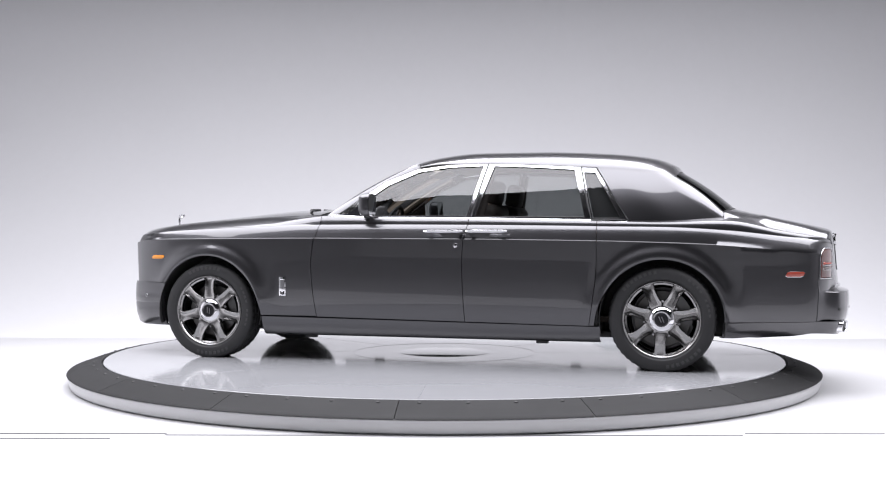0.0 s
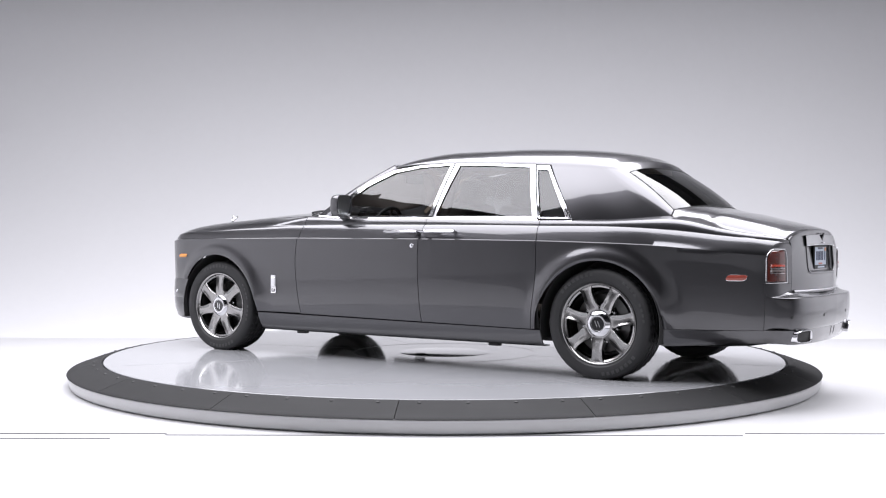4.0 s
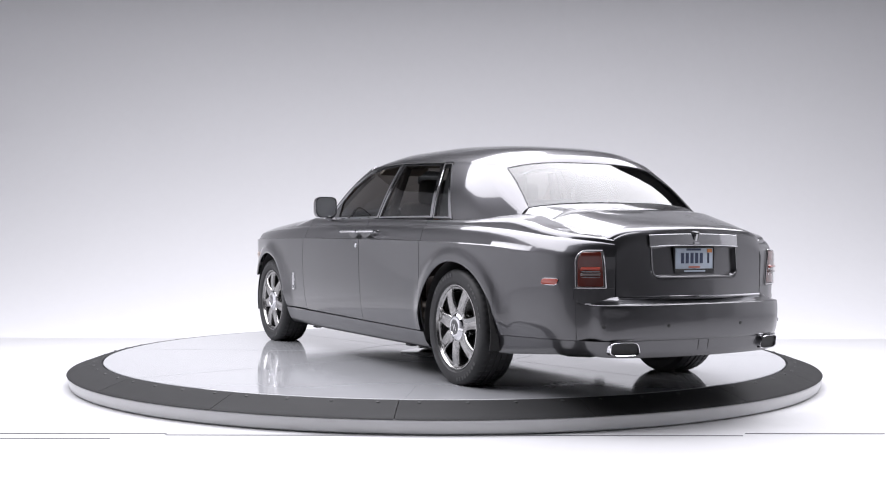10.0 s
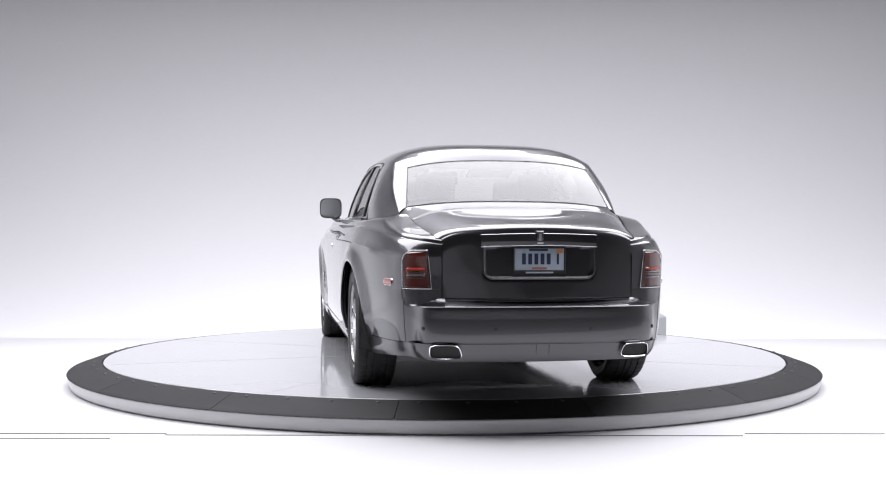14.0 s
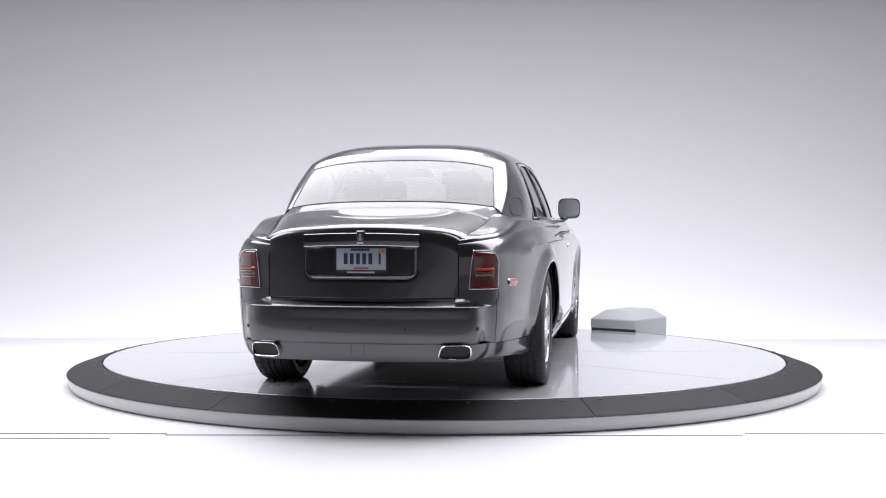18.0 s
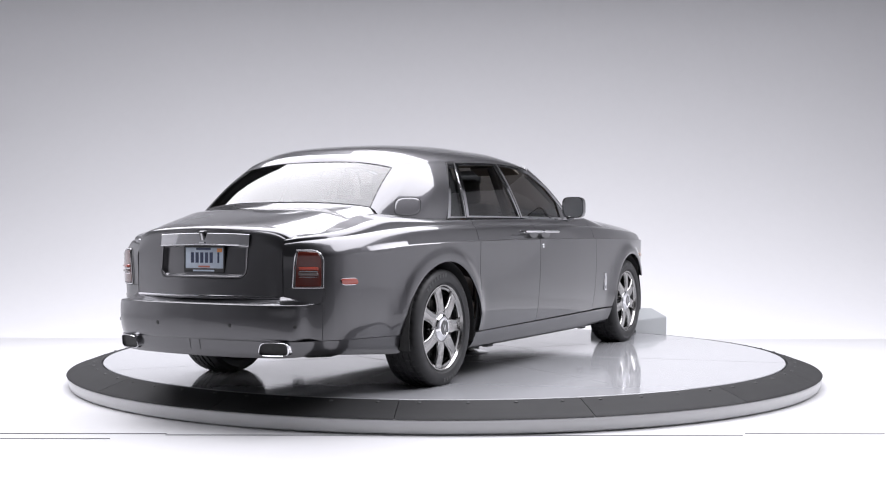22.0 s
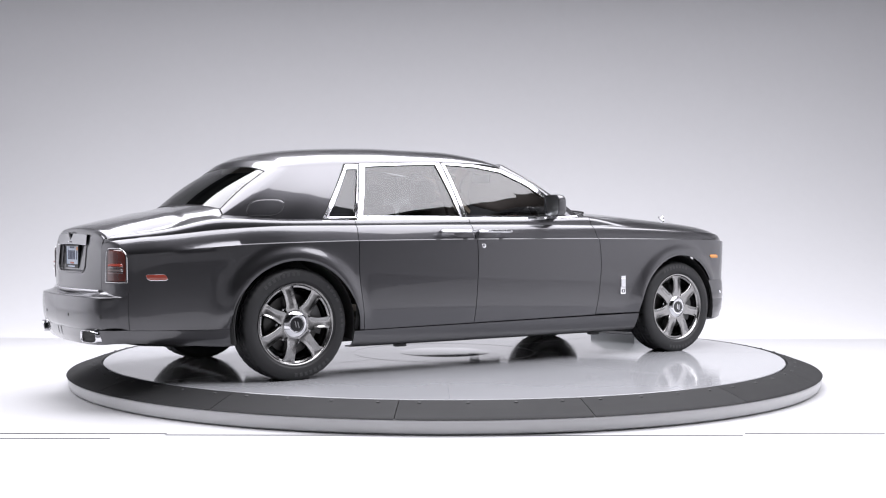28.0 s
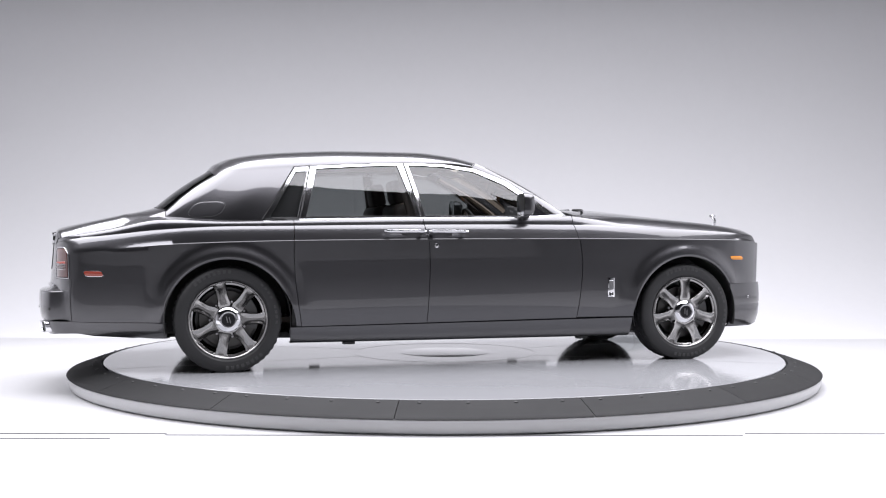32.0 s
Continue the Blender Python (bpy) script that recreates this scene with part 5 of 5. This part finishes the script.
    # tail lamps round the corners
    for s in (1, -1):
        def lamp(k0, k1, z0, z1, out, n=16, m=22, zt=0.892):
            """Patch of the tail corner between rail stations and heights."""
            rows = []
            for i in range(n + 1):
                t = i / n
                row = []
                for j in range(m + 1):
                    w = j / m
                    z = lerp(z0, z1, w)
                    c = min(1.0, max(0.0, (z - (zt - 0.075)) / 0.075))
                    r = 1 - math.sqrt(max(0.0, 1 - c * c))
                    a = k0 + (k1 - k0) * 0.36 * r
                    b = k1 - (k1 - k0) * (0.10 * r + 0.10 * max(0.0, (z - 0.672) / 0.22))
                    e = 1.0 if 0 < i < n and 0 < j < m else 0.0
                    p = flank_tail(lerp(a, b, t), z, out * e)
                    row.append(Vector((p.x, s * p.y, p.z)))
                rows.append(row)
            g = grid(rows)
            g.normal_update()
            ref = Vector((-2.4, 0, 0.75))
            if sum((f.calc_center_median() - ref).dot(f.normal) for f in g.faces) < 0:
                bmesh.ops.reverse_faces(g, faces=g.faces[:])
            return g
        s0, s1 = s_at(-2.868), s_at(-2.9585)
        L = part("tail_lamp", lamp(s0, s1, 0.672, 0.892, 0.004), M_BLACK, car, "upright red tail lamp in a bright bezel")
        d = s1 - s0
        def lamp_edge(z):
            c = min(1.0, max(0.0, (z - 0.817) / 0.075))
            r = 1 - math.sqrt(max(0.0, 1 - c * c))
            return s0 + d * 0.36 * r + d * 0.01, s1 - d * (0.10 * r + 0.10 * (z - 0.672) / 0.22) - d * 0.01
        zs = steps(0.674, 0.82, 10) + [0.817 + 0.0735 * math.sin(q) for q in steps(0.1, math.pi / 2, 10)]
        side = [(lamp_edge(z)[1], z) for z in zs]
        over = [(lerp(side[-1][0], lamp_edge(zs[-1])[0], t), zs[-1]) for t in steps(0, 1, 8)[1:-1]]
        back = [(lamp_edge(z)[0], z) for z in zs[::-1]]
        foot = [(lerp(back[-1][0], side[0][0], t), zs[0]) for t in steps(0, 1, 10)[1:-1]]
        loop = []
        for q, z in side + over + back + foot:
            p = flank_tail(q, z, 0.008)
            loop.append((p.x, s * p.y, p.z))
        part("lamp_bezel", tube(loop + [loop[0]], 0.0026, 8, cap=False), M_STEEL, L, "thin bright loop round the lens")
        part("lens", lamp(s0 + d * 0.04, s1 - d * 0.04, 0.6755, 0.888, 0.007), M_REDLENS, L, "dark red lens")
        part("indicator_strip", lamp(s0 + d * 0.15, s1 - d * 0.15, 0.770, 0.796, 0.019, 10, 3), M_REDSTRIP, L, "bright red strip")
        part("reversing_lens", lamp(s0 + d * 0.15, s1 - d * 0.15, 0.738, 0.766, 0.018, 10, 3), M_CLEARLENS, L, "smoky reversing lens")
        for z in (0.768, 0.735):
            part("lens_trim", lamp(s0 + d * 0.15, s1 - d * 0.15, z - 0.002, z + 0.002, 0.020, 10, 3), M_CHROME, L)


def flank_tail(s, z, out=0.0):
    """Flank point with a normal that follows the tail corner."""
    e = 0.006
    a, b = max(s - e, 0), min(s + e, S_END)
    t = Vector((RF["px"](b) - RF["px"](a), RF["py"](b) - RF["py"](a), 0)).normalized()
    n = Vector((-t.y, t.x, 0))
    if n.dot(Vector((RF["px"](s) + 2.3, RF["py"](s), 0))) < 0:
        n = -n
    zc = RF["zc"](s)
    base = flank(s, min(z, zc))
    if z > zc:
        base = upper(s, min(1.0, (z - zc) / max(RF["uz"](s) - zc, 1e-3)))
    return Vector((base.x + n.x * out, base.y + n.y * out, z))


def wheels_and_under(car):
    src = wheel_master(car)
    src.matrix_basis = pose(FX, 0.846, FZ)
    copy_part(src, car, pose(RX, 0.836, FZ, 0, 23, 0))
    copy_part(src, car, pose(FX, -0.846, FZ, 0, 0, 180))
    copy_part(src, car, pose(RX, -0.836, FZ, 0, 14, 180))
    # the flat of each tyre must stay down, so only hub parts turn; tyres are set back level
    for o in car.children:
        if o.name.startswith("wheel"):
            for c in o.children:
                if c.name.startswith("tyre") and not c.name.startswith("tyre_mark"):
                    r = o.matrix_basis.to_euler()
                    c.matrix_basis = Matrix.Rotation(-r.y, 4, "Y")
    for x, z in ((FX, FZ), (RX, RZ)):
        for s in (1, -1):
            rows = []
            for a in steps(radians(-14), radians(194), 30):
                row = []
                for r, y in ((0.446, 0.955), (0.452, 0.90), (0.462, 0.72), (0.462, 0.60), (0.30, 0.58), (0.05, 0.575)):
                    row.append((x + r * math.cos(a), s * y, max(z + r * math.sin(a), 0.2)))
                rows.append(row)
            g = grid(rows)
            part("wheel_liner", g, M_UNDER, car, solid=0.004)
        part("axle", tube([(x, -0.72, z - 0.02), (x, 0.72, z - 0.02)], 0.045, 12), M_UNDER, car)
        part("differential" if x < 0 else "subframe", box(0.34, 0.42, 0.20, (x, 0, z - 0.03), 0.05), M_UNDER, car)
    part("underbody", box(4.0, 1.50, 0.05, (-0.1, 0, 0.245), 0.015), M_UNDER, car, "dark underbody pan")
    part("underbody_nose", box(0.75, 1.05, 0.05, (2.18, 0, 0.262), 0.015), M_UNDER, car)
    part("underbody_tail", box(0.75, 1.02, 0.05, (-2.52, 0, 0.325), 0.015), M_UNDER, car)
    part("silencer", box(0.42, 0.9, 0.09, (-2.62, 0, 0.318), 0.04), M_UNDER, car)
    for x, s in ((0.95, 1), (-0.9, 1), (0.95, -1), (-0.9, -1)):
        part("jacking_point", box(0.09, 0.05, 0.03, (x, s * 0.84, 0.188), 0.006), M_BLACK, car)
    # dark inner shell closing the gaps between the skins
    for s in (1, -1):
        rows = []
        for x in steps(1.30, -1.33, 30):
            rows.append([(q.x, s * (q.y - 0.03), q.z) for q in [flank(s_at(x), z) for z in steps(0.24, 0.93, 8)]])
        part("inner_shell", grid(rows), M_UNDER, car, solid=0.01)
    part("bulkhead", box(0.03, 1.56, 0.72, (1.16, 0, 0.66)), M_UNDER, car)


def interior(car):
    part("cabin_floor", box(2.6, 1.62, 0.04, (-0.25, 0, 0.36)), M_CARPET, car)
    for s in (1, -1):
        rows = [[(q.x, s * (q.y - 0.09), q.z) for q in [flank(s_at(x), z) for z in (0.4, 0.6, 0.8)] + [Vector((x, RF["iy"](s_at(x)) + 0.04, 1.0)), Vector((x, RF["iy"](s_at(x)) + 0.065, 1.085))]] for x in steps(0.85, -1.18, 20)]
        part("door_lining", grid(rows), M_TAN, car, "tan leather door lining", solid=0.02)
        part("door_capping", tube([(x, s * (RF["iy"](s_at(x)) - 0.035), 1.092 + 0.01 * (x > -0.3)) for x in steps(0.8, -1.25, 12)], 0.022, 8), M_WOOD, car, "walnut capping along the door")
    # front seats and rear bench
    def seat(y, x, wide, nm):
        st = part(nm, box(0.55, wide, 0.20, (x, y, 0.58), 0.06, seg=3), M_LEATHER, car, "dark brown leather seat")
        part("backrest", box(0.18, wide, 0.68, (x - 0.33, y, 0.90), 0.06, Matrix.Rotation(radians(-14), 3, "Y"), seg=3), M_LEATHER, st)
        for k in ((0,) if wide < 0.8 else (-0.36, 0.36)):
            hr = part("headrest", box(0.12, 0.27, 0.20, (x - 0.415, y + k, 1.315), 0.045, Matrix.Rotation(radians(-10), 3, "Y"), seg=3), M_LEATHER, st)
            for q in (-0.06, 0.06):
                part("headrest_post", tube([(x - 0.405, y + k + q, 1.18), (x - 0.415, y + k + q, 1.27)], 0.007, 6), M_CHROME, st)
            part("seat_top_roll", box(0.10, min(wide, 0.5), 0.07, (x - 0.395, y + k, 1.195), 0.03, seg=2), M_TAN, st)
    seat(0.40, -0.02, 0.54, "front_seat")
    seat(-0.40, -0.02, 0.54, "front_seat")
    seat(0.0, -1.05, 1.36, "rear_seat")
    # dashboard, wheel, mirror
    rows = []
    for y in steps(-0.74, 0.74, 16):
        rows.append([(0.62, y, 0.70), (0.56, y, 0.86), (0.58, y, 1.00), (0.66, y, 1.07), (0.85, y, 1.10), (1.08, y, 1.09)])
    g = grid(rows)
    bmesh.ops.recalc_face_normals(g, faces=g.faces)
    d = part("dashboard", g, M_LEATHER, car, "dark leather dashboard with walnut fascia", solid=0.02)
    part("fascia", box(0.02, 1.40, 0.12, (0.562, 0, 0.93), 0.008), M_WOOD, d)
    m = Matrix.Translation((0.44, 0.40, 1.03)) @ Matrix.Rotation(radians(66), 4, "Y")
    ring = [m @ Vector((0.195 * math.cos(a), 0.195 * math.sin(a), 0)) for a in steps(0, 2 * math.pi, 36)]
    w = part("steering_wheel", tube(ring, 0.015, 8, cap=False), M_BLACK, car, "thin-rimmed black steering wheel")
    for a in (0, 120, 240):
        a = radians(a + 180)
        part("wheel_spoke", tube([m @ Vector((0, 0, -0.02)), m @ Vector((0.19 * math.cos(a), 0.19 * math.sin(a), 0))], 0.011, 6), M_CHROME, w)
    part("steering_boss", lathe([(0, 0.03), (0.05, 0.028), (0.065, 0.0), (0.03, -0.10), (0, -0.12)], 20, "z", m=m), M_BLACK, w)
    part("rear_view_mirror", box(0.03, 0.25, 0.07, (0.42, 0, 1.46), 0.015), M_BLACK, car)
    part("parcel_shelf", box(0.55, 1.30, 0.03, (-1.80, 0, 1.115)), M_LEATHER, car)
    rows = [[roof_point(u, v) + Vector((0, 0, -0.035)) for v in steps(0.25, 1, 8)] for u in steps(0.03, 0.97, 16)]
    rows = [r + [Vector((p.x, -p.y, p.z)) for p in r[-2::-1]] for r in rows]
    part("headlining", grid(rows), M_HEADLINER, car, "pale cloth headlining", solid=0.006)
    for s in (1, -1):
        rows = []
        for f in steps(0, 1, 8):
            xt, xb = lerp(-1.19, -1.74, f), lerp(-1.28, -2.17, f)
            rows.append([(q.x, s * q.y, q.z) for q in [gside(lerp(xt, xb, v), lerp(1.455, 1.10, v), -0.035) for v in steps(0, 1, 8)]])
        part("rear_pillar_lining", grid(rows), M_BLACK, car, solid=0.004)
        part("pillar_lining", tube([(-0.40, s * 0.77, 1.12), (-0.47, s * 0.66, 1.50)], 0.035, 8), M_LEATHER, car)
        part("sun_visor", box(0.17, 0.38, 0.02, (0.20, s * 0.36, 1.515), 0.008, Matrix.Rotation(radians(18), 3, "Y")), M_HEADLINER, car)


studio()
disc = turntable()
motor_housing()
car = build_car()

# heading of the car on the turning disc, degrees, and the offset of its middle from the pivot
HEADING = ((0, 164.71), (2, 155.52), (4, 146.24), (6, 136.89), (8, 127.49), (10, 118.07), (12, 108.64), (14, 99.21), (16, 89.78),
           (18, 80.37), (20, 70.97), (22, 61.60), (24, 52.25), (26, 42.94), (28, 33.66), (30, 24.43), (32, 15.26))
OFF_X, OFF_Y = -0.079, -0.0446


def motions():
    walk(car, [(t, pose(0, 0, 0, 0, 0, a) @ pose(OFF_X, OFF_Y, 0)) for t, a in HEADING])
    walk(disc, [(t, pose(0, 0, 0, 0, 0, a)) for t, a in HEADING])


motions()
